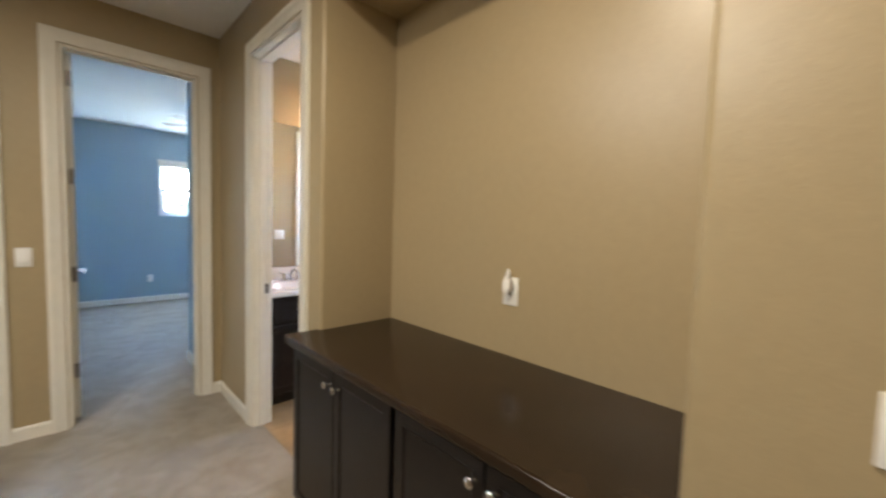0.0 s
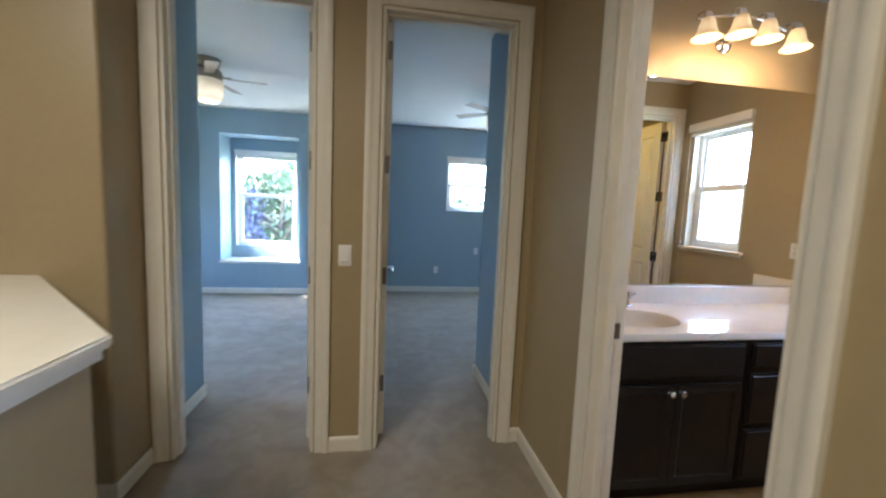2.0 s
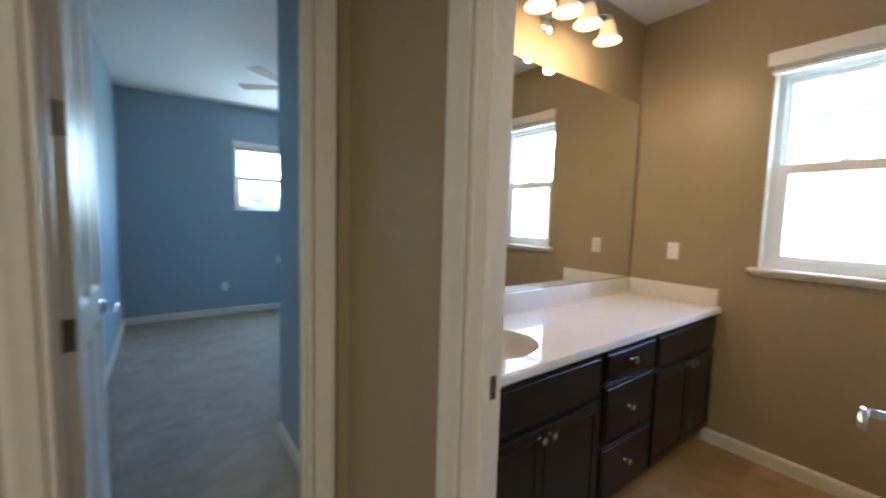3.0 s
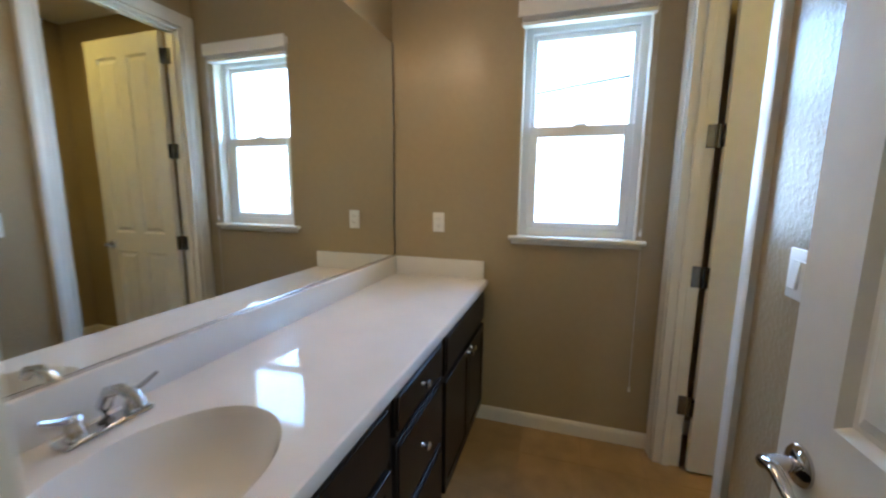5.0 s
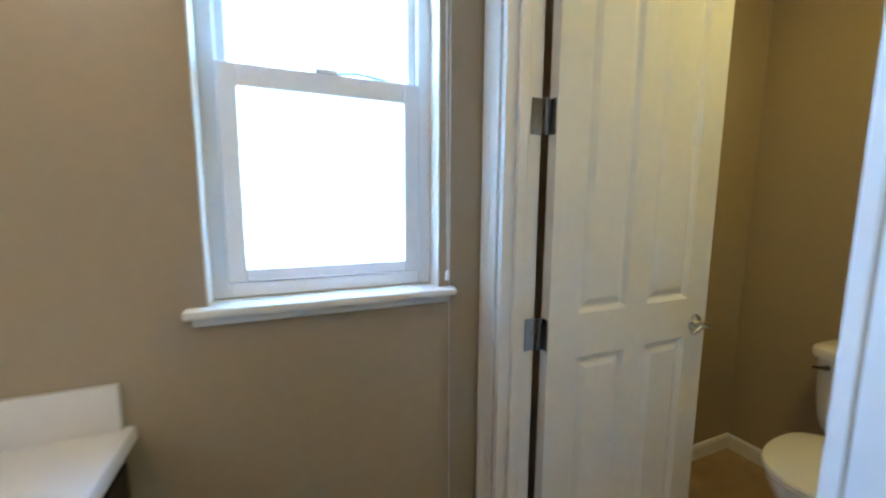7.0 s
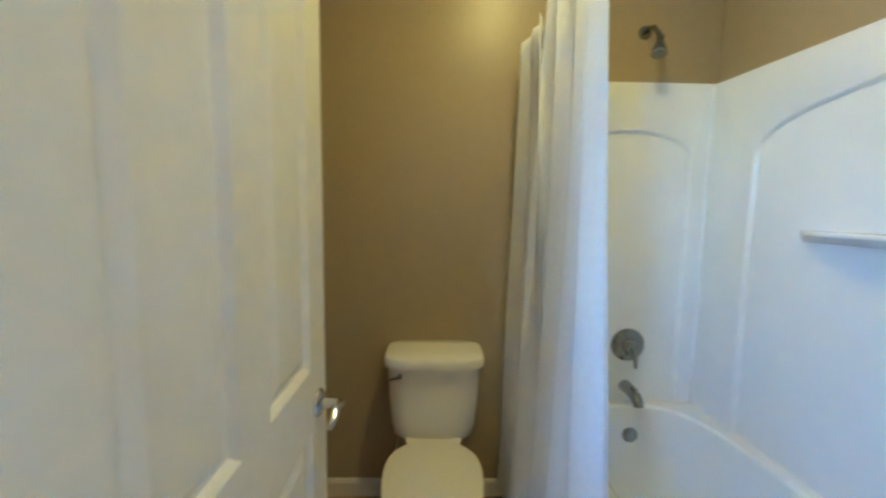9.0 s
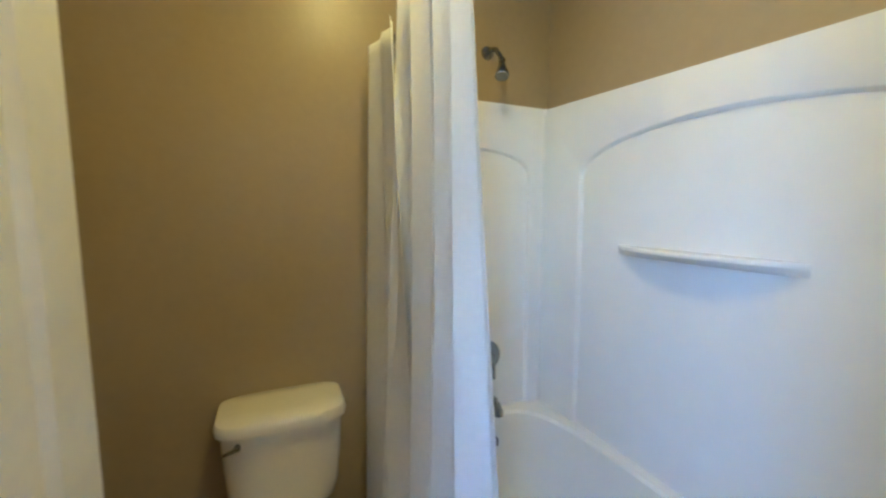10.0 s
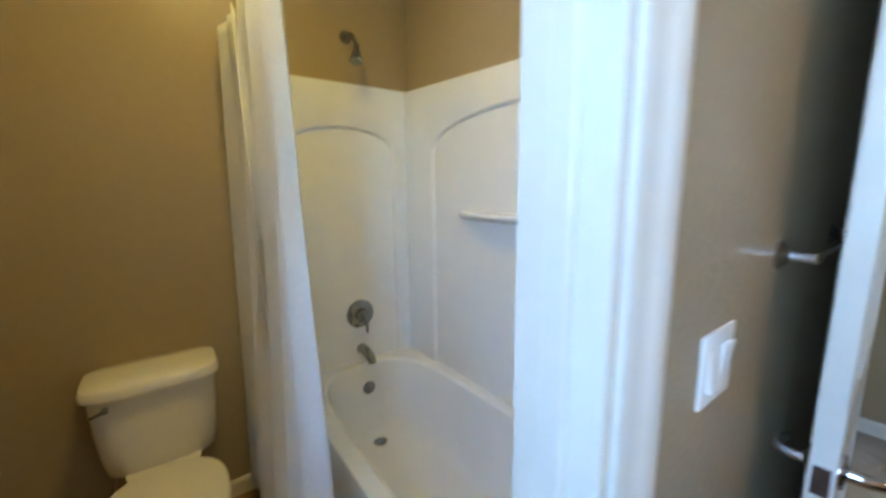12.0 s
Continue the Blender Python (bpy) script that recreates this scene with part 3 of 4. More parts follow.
window_a = single_hung("window_3", Matrix.Translation((-2.08, Y1 + 0.42, 0.69)), 0.93, 1.52, "white vinyl sash window in the alcove", rail_at=0.54, sill=False)
window_b = single_hung("window_4", Matrix.Translation((RW[0], Y2, RW[2])), RW[1] - RW[0], RW[3] - RW[2], "small white vinyl window high in the bedroom wall", rail_at=0.5, sill=False)
# the alcove's outer wall round its window, and its pale lining
oa = bmesh.new()
for lo, hi in (((ALC[0], Y1 + 0.42, ALC[2]), (-2.08, Y1 + 0.55, ALC[3])), ((-1.15, Y1 + 0.42, ALC[2]), (ALC[1], Y1 + 0.55, ALC[3])),
               ((-2.08, Y1 + 0.42, ALC[2]), (-1.15, Y1 + 0.55, 0.69)), ((-2.08, Y1 + 0.42, 2.21), (-1.15, Y1 + 0.55, ALC[3]))):
    join(oa, box(lo, hi))
tagged(obj("wall_alcove", oa, SLATE), "slate blue alcove wall round the bedroom window", "wall", kind="structure")
sb0 = box((ALC[0] - 0.02, Y1 - 0.03, ALC[2] - 0.012), (ALC[1] + 0.02, Y1 + 0.42, ALC[2] + 0.026), 0.006, 2)
tagged(obj("trim_alcove", sb0, TRIM), "white painted seat board of the window alcove", "trim", kind="structure")


# ---- blinds ----
def valance_blind(name, m, width, drop, label, slats=0, pitch=0.0):
    """A blind: m puts the head's left end on the wall face (x across, y outward). drop: height of the raised slat bundle."""
    e = thing(name, label, "blind", m, group="window blinds")
    part("valance", box((-0.008, -0.050, -0.075), (width + 0.008, -0.036, 0), 0.004, 2), BLIND, e, "ivory valance")
    part("head_rail", box((0.004, -0.036, -0.045), (width - 0.004, 0.0, -0.004), 0.002), BLIND, e)
    n = max(1, int(drop / 0.0065))
    for k in range(n):
        z = -0.052 - k * 0.0065
        part("slat", box((0.012, -0.030 + 0.0012 * math.sin(k * 2.1), z - 0.0016), (width - 0.012, 0.014, z + 0.0016)), BLIND, e, smooth=False)
    zb = -0.056 - n * 0.0065
    if slats:
        base = part("slat", box((0.012, -0.024, -0.0012), (width - 0.012, 0.024, 0.0012)), BLIND, e, smooth=False, m=Matrix.Translation((0, -0.008, zb)) @ Matrix.Rotation(radians(-38), 4, "X"))
        for k in range(1, slats):
            s = new("slat", base.data)
            s.parent = e
            s.matrix_basis = Matrix.Translation((0, -0.008, zb - pitch * k)) @ Matrix.Rotation(radians(-38), 4, "X")
        zb -= pitch * slats
    part("bottom_rail", box((0.010, -0.032, zb - 0.018), (width - 0.010, 0.015, zb), 0.004, 2), BLIND, e)
    return e, zb


VB, _ = valance_blind("blind", Matrix.Translation((XE - 0.001, BW[1] + 0.02, 2.315)) @ EAST, BW[1] - BW[0] + 0.04, 0.045, "ivory blind drawn fully up above the bathroom window")
# pull cords of the raised blind
for dx, zend in ((0.634, -1.960), (0.622, -1.130)):
    part("cord", tube([(dx, -0.036, -0.075), (dx + 0.004, -0.030, zend * 0.5), (dx + 0.008, -0.036, zend)], 0.0009, 6), PLASTIC, VB, "thin white pull cord")
    t = lathe([(0.0, 0.0), (0.0065, 0.002), (0.0045, 0.028), (0.0, 0.030)], 10)
    part("cord_tassel", t, PLASTIC, VB, "white cord tassel", m=Matrix.Translation((dx + 0.008, -0.036, zend - 0.028)))
valance_blind("blind", Matrix.Translation((-2.07, Y1 + 0.419, 2.205)), 0.91, 0.075, "white blind drawn up in the bedroom window")
valance_blind("blind", Matrix.Translation((RW[0] - 0.01, Y2 - 0.001, RW[3] + 0.02)), RW[1] - RW[0] + 0.02, 0.05, "white blind drawn up in the small bedroom window")


# ---- switch plates and outlets ----
def plate(m, kind, label, gangs=1):
    """A wall plate centred on m, x across, z up, standing out to -y."""
    e = thing("light_switch" if kind == "switch" else "outlet", label, "switch" if kind == "switch" else "outlet", m, group="light switches" if kind == "switch" else "wall outlets")
    w, h = 0.070 + 0.046 * (gangs - 1), 0.114
    part("cover_plate", box((-w / 2, -0.006, -h / 2), (w / 2, 0, h / 2), 0.003, 2), PLASTIC, e)
    for g in range(gangs):
        cx = (g - (gangs - 1) / 2) * 0.046
        if kind == "switch":
            r = box((cx - 0.0165, -0.0105, -0.033), (cx + 0.0165, -0.006, 0.033), 0.002)
            for v in r.verts:
                if v.co.y < -0.008:
                    v.co.y += 0.0035 if (v.co.z > 0) == (g % 2 == 0) else -0.0035
            part("rocker", r, PLASTIC, e, smooth=False)
        else:
            for zc in (-0.0195, 0.0195):
                o = part("socket", box((cx - 0.0165, -0.0085, zc - 0.0135), (cx + 0.0165, -0.006, zc + 0.0135), 0.002), PLASTIC, e, smooth=False)
                sl = bmesh.new()
                for sx in (-0.0065, 0.0065):
                    join(sl, box((cx + sx - 0.0012, -0.0088, zc - 0.001), (cx + sx + 0.0012, -0.0084, zc + 0.008)))
                join(sl, box((cx - 0.002, -0.0088, zc - 0.009), (cx + 0.002, -0.0084, zc - 0.005)))
                part("slots", sl, BLACK, o, "dark slots", smooth=False)
    return e


FACE_W = Matrix.Rotation(-math.pi / 2, 4, "Z")    # plate looks to -x
FACE_E = Matrix.Rotation(math.pi / 2, 4, "Z")     # plate looks to +x
FACE_N = Matrix.Rotation(math.pi, 4, "Z")         # plate looks to +y
T = Matrix.Translation
plate(T((0.038, 3.612, 1.116)), "switch", "white light switch between the bedroom doors", 1)
plate(T((1.500, 1.140, 1.132)) @ FACE_W, "outlet", "white outlet on the niche wall above the counter")
plate(T((1.085, 0.125, 1.110)) @ FACE_W, "switch", "white light switch on the hall wall", 2)
plate(T((XE, 3.302, 1.190)) @ FACE_W, "outlet", "white outlet above the vanity backsplash")
plate(T((2.104, 2.095, 1.200)) @ FACE_N, "switch", "white double light switch on textured wall", 2)
plate(T((1.157, Y2, 0.375)), "outlet", "white outlet low on the bedroom wall")
plate(T((1.842, Y2, 0.710)), "outlet", "white outlet on the bedroom wall")
plate(T((-2.535, Y1, 0.330)), "outlet", "white outlet low on the bedroom wall")
plate(T((-0.790, Y1, 0.330)), "outlet", "white outlet low on the bedroom wall")
plate(T((-0.985, 3.93, 1.170)) @ FACE_E, "switch", "white light switch inside the bedroom door")
plate(T((-0.985, 3.92, 0.350)) @ FACE_E, "outlet", "white outlet inside the bedroom door")
plate(T((1.050, 3.86, 1.190)) @ FACE_W, "switch", "white light switch inside the bedroom door")
plate(T((1.050, 4.10, 0.420)) @ FACE_W, "outlet", "white outlet inside the bedroom door")

# plug-in night light with a bent prong on the niche outlet
nl = thing("plug_adapter", "small white adapter plugged into the niche outlet", "plug", T((1.4915, 1.140, 1.154)) @ FACE_W)
part("body", box((-0.018, -0.030, -0.022), (0.016, 0.0, 0.026), 0.005, 2), PLASTIC, nl)
part("lamp_tip", lathe([(0.009, 0.0), (0.008, 0.03), (0.004, 0.045), (0.0, 0.047)], 12), PLASTIC, nl, m=T((0.002, -0.018, 0.024)))


# ---- cabinets ----
def panel_front(w, h, thick=0.019, slab=False):
    """A door front with a recessed panel, or a slab drawer front with a stepped edge: x, z in its plane, face to -y."""
    if slab:
        bm = box((0, -thick + 0.006, 0), (w, 0, h), 0.002, 2)
        return join(bm, box((0.011, -thick, 0.011), (w - 0.011, -thick + 0.0065, h - 0.011), 0.005, 3))
    bm = box((0, -thick, 0), (w, 0, h), 0.003, 2)
    bm.faces.ensure_lookup_table()
    f = min(bm.faces, key=lambda q: q.calc_center_median().y + (0 if q.calc_area() > 0.3 * w * h else 9))
    rim = min(0.052, 0.3 * h)
    bmesh.ops.inset_individual(bm, faces=[f], thickness=rim, depth=0.0)
    bmesh.ops.inset_individual(bm, faces=[f], thickness=0.010, depth=-0.006)
    return bm


KNOB = [(0.0, 0.0), (0.008, 0.0), (0.006, 0.004), (0.0052, 0.012), (0.009, 0.016), (0.0145, 0.020), (0.0150, 0.024), (0.011, 0.028), (0.0, 0.0295)]


def knob(parent, where):
    b = lathe(KNOB, 18)
    b.transform(Matrix.Rotation(math.pi / 2, 4, "X"))
    return part("knob", b, NICKEL, parent, "satin nickel knob", m=T(where))


def cabinet(name, m, width, height, depth, label, fronts, toe=0.10):
    """A cabinet unit: carcass with toe kick, then fronts (kind, x0, x1, z0, z1, knob x or None)."""
    e = thing(name, label, "cabinet", m, group="niche cabinets" if name == "base_cabinet" else "vanity cabinets")
    body = box((0, 0, toe), (width, depth, height - 0.14), 0.002)
    for lo, hi in (((0, 0, height - 0.14), (width, 0.020, height)), ((0, 0.020, height - 0.14), (0.018, depth, height)), ((width - 0.018, 0.020, height - 0.14), (width, depth, height))):
        join(body, box(lo, hi))
    join(body, box((0.0, 0.065, 0), (width, depth, toe)))
    part("body", body, ESPRESSO, e, smooth=False)
    for kind, x0, x1, z0, z1, kx, kz in fronts:
        d = part("door" if kind == "door" else "drawer_front", panel_front(x1 - x0, z1 - z0, slab=kind == "drawer"), ESPRESSO, e, smooth=False, m=T((x0, -0.001, z0)))
        if kx is not None:
            knob(d, (kx - x0, -0.019, kz - z0))
    return e


# vanity along the mirror wall: sink base, drawer stack, door base
VY = 3.032
cabinet("sink_cabinet", T((1.202, VY, 0)), 0.780, 0.828, 0.556, "espresso stained sink cabinet with two doors",
        [("drawer", 0.030, 0.758, 0.640, 0.812, None, 0), ("door", 0.030, 0.391, 0.115, 0.615, 0.366, 0.580), ("door", 0.397, 0.758, 0.115, 0.615, 0.422, 0.580)])
cabinet("drawer_cabinet", T((1.984, VY, 0)), 0.462, 0.828, 0.556, "espresso stained cabinet with three drawers",
        [("drawer", 0.014, 0.448, 0.683, 0.812, 0.216, 0.749), ("drawer", 0.014, 0.448, 0.400, 0.658, 0.216, 0.528), ("drawer", 0.014, 0.448, 0.115, 0.376, 0.216, 0.266)])
cabinet("vanity_cabinet", T((2.448, VY, 0)), 0.786, 0.828, 0.556, "espresso stained vanity cabinet with two doors",
        [("drawer", 0.020, 0.765, 0.640, 0.812, None, 0), ("door", 0.020, 0.414, 0.115, 0.615, 0.386, 0.592), ("door", 0.420, 0.765, 0.115, 0.615, 0.446, 0.592)])


def basin_top():
    """Counter slab with an oval bowl sunk in it."""
    x0, x1, y0, y1, z0, z1 = 1.202, 3.238, 3.000, 3.588, 0.829, 0.868
    cx, cy, a, b = 1.530, 3.262, 0.232, 0.178
    bm = bmesh.new()
    n = 64
    split = 2.02
    rect, oval, rim, rings = [], [], [], []
    for k in range(n):
        t = 2 * math.pi * k / n
        c, s = math.cos(t), math.sin(t)
        # the square frame of the sink's stretch of counter, met along the same spoke
        fx = ((split - cx) if c > 0 else (cx - x0)) / max(abs(c), 1e-6)
        fy = ((y1 - cy) if s > 0 else (cy - y0 - 0.012)) / max(abs(s), 1e-6)
        f = min(fx, fy)
        rect.append(bm.verts.new((cx + f * c, cy + f * s, z1)))
        oval.append(bm.verts.new((cx + a * c, cy + b * s, z1)))
    for q, dz in ((0.985, 0.004), (0.95, 0.018), (0.88, 0.055), (0.74, 0.095), (0.50, 0.122), (0.20, 0.132), (0.085, 0.134)):
        rings.append([bm.verts.new((cx + a * q * math.cos(2 * math.pi * k / n), cy + b * q * math.sin(2 * math.pi * k / n), z1 - dz)) for k in range(n)])
    loops = [rect, oval] + rings
    for p, q in zip(loops, loops[1:]):
        for k in range(n):
            bm.faces.new((p[k], p[(k + 1) % n], q[(k + 1) % n], q[k]))
    bm.faces.new(rings[-1])
    # corners left by the spokes
    for px, py in ((x0, y0 + 0.012), (split, y0 + 0.012), (x0, y1), (split, y1)):
        best = sorted(range(n), key=lambda k: (rect[k].co.x - px) ** 2 + (rect[k].co.y - py) ** 2)[:2]
        if (rect[best[0]].co - Vector((px, py, z1))).length > 1e-4:
            bm.faces.new((bm.verts.new((px, py, z1)), rect[best[0]], rect[best[1]]))
    f = bm.faces.new([bm.verts.new(c) for c in ((split, y0 + 0.012, z1), (x1, y0 + 0.012, z1), (x1, y1, z1), (split, y1, z1))])
    # rounded front nosing and underside
    prof = [(y0 + 0.012, z1), (y0 + 0.005, z1 - 0.002), (y0, z1 - 0.011), (y0, z0 + 0.006), (y0 + 0.006, z0), (y0 + 0.05, z0)]
    rows = [[bm.verts.new((x, y, z)) for y, z in prof] for x in (x0, x1)]
    for i in range(len(prof) - 1):
        bm.faces.new((rows[0][i], rows[1][i], rows[1][i + 1], rows[0][i + 1]))
    return bm


vt = thing("countertop", "white cultured marble vanity top with an oval basin", "countertop", T((0, 0, 0)))
part("counter", basin_top(), MARBLE, vt)
part("backsplash", box((1.202, 3.568, 0.8665), (3.238, 3.590, 0.976), 0.005, 2), MARBLE, vt)
part("side_splash", box((3.219, 3.022, 0.8665), (3.2395, 3.568, 0.976), 0.005, 2), MARBLE, vt)
part("drain", lathe([(0.0, 0.0), (0.022, 0.0), (0.024, 0.003), (0.018, 0.005), (0.0, 0.004)], 20), CHROME, vt, "chrome basin drain", m=T((1.53, 3.262, 0.7345)))

fa = thing("faucet", "chrome two-handle faucet behind the basin", "faucet", T((1.600, 3.510, 0.868)))
part("base_plate", box((-0.085, -0.026, 0), (0.085, 0.026, 0.012), 0.006, 3), CHROME, fa)
part("spout", tube([(0, 0, 0.01), (0, 0, 0.05), (0, -0.02, 0.085), (0, -0.06, 0.098), (0, -0.105, 0.088), (0, -0.115, 0.070)], [0.017, 0.015, 0.013, 0.012, 0.011, 0.011], 14), CHROME, fa)
for sx in (-0.055, 0.055):
    hnd = part("handle", lathe([(0.020, 0.0), (0.017, 0.016), (0.013, 0.030), (0.016, 0.040), (0.012, 0.048), (0.0, 0.050)], 18), CHROME, fa, m=T((sx, 0, 0.011)))
    part("handle_lever", tube([(0, 0, 0.040), (sx * 0.5, -0.004, 0.050), (sx * 1.0, -0.006, 0.064)], [0.007, 0.006, 0.0045], 10), CHROME, hnd)

# wall mirror over the vanity
mr = thing("mirror", "large frameless wall mirror above the vanity", "mirror", T((0, 0, 0)))
part("mirror_glass", box((1.215, 3.5825, 0.984), (3.222, 3.5885, 2.200), 0.001), MIRROR, mr, smooth=False)
# shade beside the glass, put in as a thin dark strip
part("side_channel", box((3.2225, 3.580, 0.984), (3.2365, 3.5895, 2.200)), BRONZE, mr, "dark strip standing in for shade at the mirror's edge", smooth=False)
part("bottom_channel", box((1.215, 3.579, 0.9765), (3.222, 3.5895, 0.984)), NICKEL, mr, "thin metal channel", smooth=False)

# vanity light: wall plate, bowed bar, four lit bell shades
vl = thing("vanity_light", "four-shade chrome vanity light, lit", "wall lamp", T((2.190, 3.589, 2.425)))
vp = lathe([(0.0, 0.0), (0.058, 0.0), (0.056, 0.010), (0.040, 0.022), (0.018, 0.030), (0.012, 0.050), (0.0, 0.052)], 28)
vp.transform(Matrix.Rotation(math.pi / 2, 4, "X"))
part("wall_plate", vp, CHROME, vl)
bar = [(-0.285 + 0.57 * k / 16, -0.115 - 0.02 * math.sin(math.pi * k / 16), 0.055 + 0.035 * math.sin(math.pi * k / 16)) for k in range(17)]
part("bar", tube(bar, 0.008, 10), CHROME, vl)
part("stem", tube([(0, -0.03, 0.0), (0, -0.10, 0.02), (0, -0.134, 0.088)], 0.007, 10), CHROME, vl)
BELL = [(0.020, 0.0), (0.030, -0.006), (0.038, -0.030), (0.044, -0.060), (0.054, -0.085), (0.070, -0.105), (0.0665, -0.104), (0.050, -0.083), (0.040, -0.058), (0.034, -0.030), (0.026, -0.010), (0.018, -0.006)]
for x, dz in ((-0.284, -0.004), (-0.080, 0.036), (0.092, 0.030), (0.278, 0.002)):
    sh = part("shade", lathe(BELL, 28), BELL_GLASS, vl, "frosted amber glass bell shade", m=T((x, -0.191, 0.030 + dz)))
    part("socket", lathe([(0.0, 0.030), (0.014, 0.028), (0.022, 0.010), (0.022, -0.004), (0.0, -0.004)], 18), CHROME, sh)
    part("arm", tube([(0, 0, 0.026), (0, 0.03, 0.045), (0, 0.068, 0.045)], 0.006, 8), CHROME, sh)
    lamp("vanity_bulb", "POINT", (2.190 + x, 3.378, 2.310 + dz), 0.078, (1.0, 0.62, 0.33), 0.03)
    lamp("vanity_shade_opening", "AREA", (2.190 + x, 3.398, 2.344 + dz), 0.020, (1.0, 0.60, 0.30), 0.11, (2.190 + x, 3.200, 1.0))

# niche cabinets with their counter
NX = 0.972
for y0, lab in ((1.935, "espresso stained niche base cabinet with two doors"), (1.182, "espresso stained base cabinet in the niche")):
    w = 0.751
    cabinet("base_cabinet", T((NX, y0 - 0.001, 0)) @ FACE_W, w, 0.829, 0.513, lab,
            [("door", 0.012, w / 2 - 0.003, 0.115, 0.812, w / 2 - 0.034, 0.752), ("door", w / 2 + 0.003, w - 0.012, 0.115, 0.812, w / 2 + 0.034, 0.752)])
cn = thing("countertop", "dark brown glossy countertop on the niche cabinets", "countertop", T((0, 0, 0)))
nose = lambda a, b: abs(a.x - 0.922) < 1e-3 and abs(b.x - 0.922) < 1e-3
part("slab", box((0.922, 0.433, 0.830), (1.4995, 1.932, 0.868), 0.010, 4, pick=nose), BROWNTOP, cn)
for y0, y1 in ((1.9325, 1.960), (0.405, 0.4325)):
    part("overhang", box((0.922, y0, 0.8302), (1.0835, y1, 0.8678), 0.010, 4, pick=nose), BROWNTOP, cn)


# ---- toilet room ----
def ring(cx, cy, a, b, z, n=3.0, seg=40, front=None, bow=0.0):
    """A rounded outline: a across, b along; front gives another length towards +y."""
    out = []
    for k in range(seg):
        t = 2 * math.pi * k / seg
        c, s = math.cos(t), math.sin(t)
        bb = (front if (front is not None and s > 0) else b) + (bow * (1 - abs(c) ** (4 / n)) if s > 0 else 0.0)
        out.append((cx + a * math.copysign(abs(c) ** (2 / n), c), cy + bb * math.copysign(abs(s) ** (2 / n), s), z))
    return out


def loft(rings, cap0=True, cap1=True):
    bm = bmesh.new()
    rs = [[bm.verts.new(p) for p in r] for r in rings]
    for a, b in zip(rs, rs[1:]):
        for k in range(len(a)):
            k2 = (k + 1) % len(a)
            bm.faces.new((a[k], a[k2], b[k2], b[k]))
    if cap0:
        bm.faces.new(rs[0])
    if cap1:
        bm.faces.new(rs[-1])
    return bm


tl = thing("toilet", "cream porcelain toilet with closed lid against the wall", "toilet", T((2.838, 0.372, 0)))
part("tank", loft([ring(0, 0.112, 0.160, 0.080, 0.408, 4, bow=0.020), ring(0, 0.112, 0.176, 0.088, 0.420, 4, bow=0.020), ring(0, 0.112, 0.187, 0.096, 0.48, 4.5, bow=0.020), ring(0, 0.113, 0.196, 0.102, 0.60, 5, bow=0.020), ring(0, 0.114, 0.202, 0.106, 0.742, 5, bow=0.020)]), PORCELAIN, tl)
part("tank_lid", loft([ring(0, 0.120, 0.202, 0.110, 0.740, 6, bow=0.024), ring(0, 0.120, 0.214, 0.119, 0.744, 6, bow=0.024), ring(0, 0.120, 0.216, 0.120, 0.768, 6, bow=0.024), ring(0, 0.120, 0.210, 0.115, 0.782, 6, bow=0.024), ring(0, 0.120, 0.196, 0.104, 0.789, 5, bow=0.024), ring(0, 0.120, 0.10, 0.05, 0.793, 4, bow=0.024)]), PORCELAIN, tl)
part("bowl", loft([ring(0, 0.34, 0.105, 0.20, 0.0, 3.2, front=0.22), ring(0, 0.34, 0.100, 0.19, 0.04, 3, front=0.20), ring(0, 0.36, 0.095, 0.17, 0.14, 2.6, front=0.19), ring(0, 0.40, 0.125, 0.20, 0.24, 2.4, front=0.24),
                   ring(0, 0.42, 0.165, 0.22, 0.33, 2.3, front=0.275), ring(0, 0.42, 0.180, 0.225, 0.375, 2.3, front=0.290), ring(0, 0.42, 0.180, 0.225, 0.392, 2.3, front=0.290)]), PORCELAIN, tl)
part("shelf", loft([ring(0, 0.16, 0.095, 0.12, 0.34, 4), ring(0, 0.16, 0.115, 0.130, 0.37, 4), ring(0, 0.16, 0.120, 0.130, 0.426, 4)]), PORCELAIN, tl)
part("seat", loft([ring(0, 0.42, 0.183, 0.185, 0.392, 2.3, front=0.296), ring(0, 0.42, 0.187, 0.190, 0.400, 2.3, front=0.300), ring(0, 0.42, 0.184, 0.187, 0.410, 2.3, front=0.297)]), PORCELAIN, tl, "cream toilet seat")
part("lid", loft([ring(0, 0.42, 0.184, 0.187, 0.411, 2.3, front=0.297), ring(0, 0.42, 0.189, 0.192, 0.418, 2.3, front=0.302), ring(0, 0.42, 0.184, 0.187, 0.428, 2.3, front=0.297), ring(0, 0.42, 0.15, 0.155, 0.434, 2.3, front=0.25), ring(0, 0.42, 0.06, 0.06, 0.437, 2.2, front=0.10)]), PORCELAIN, tl, "closed cream toilet lid")
fh = part("flush_lever", tube([(0.142, 0.218, 0.706), (0.142, 0.240, 0.706), (0.154, 0.244, 0.704), (0.184, 0.242, 0.696)], [0.011, 0.011, 0.007, 0.0055], 10), STEEL, tl, "chrome flush lever")
for sx in (-0.075, 0.075):
    part("seat_hinge", lathe([(0.0, 0.0), (0.014, 0.0), (0.014, 0.014), (0.008, 0.020), (0.0, 0.020)], 14), PORCELAIN, tl, m=T((sx, 0.250, 0.405)))
part("supply_line", tube([(0.20, 0.008, 0.16), (0.20, 0.05, 0.16), (0.19, 0.07, 0.22), (0.165, 0.085, 0.34), (0.15, 0.10, 0.43)], 0.006, 8), NICKEL, tl, "braided supply line")
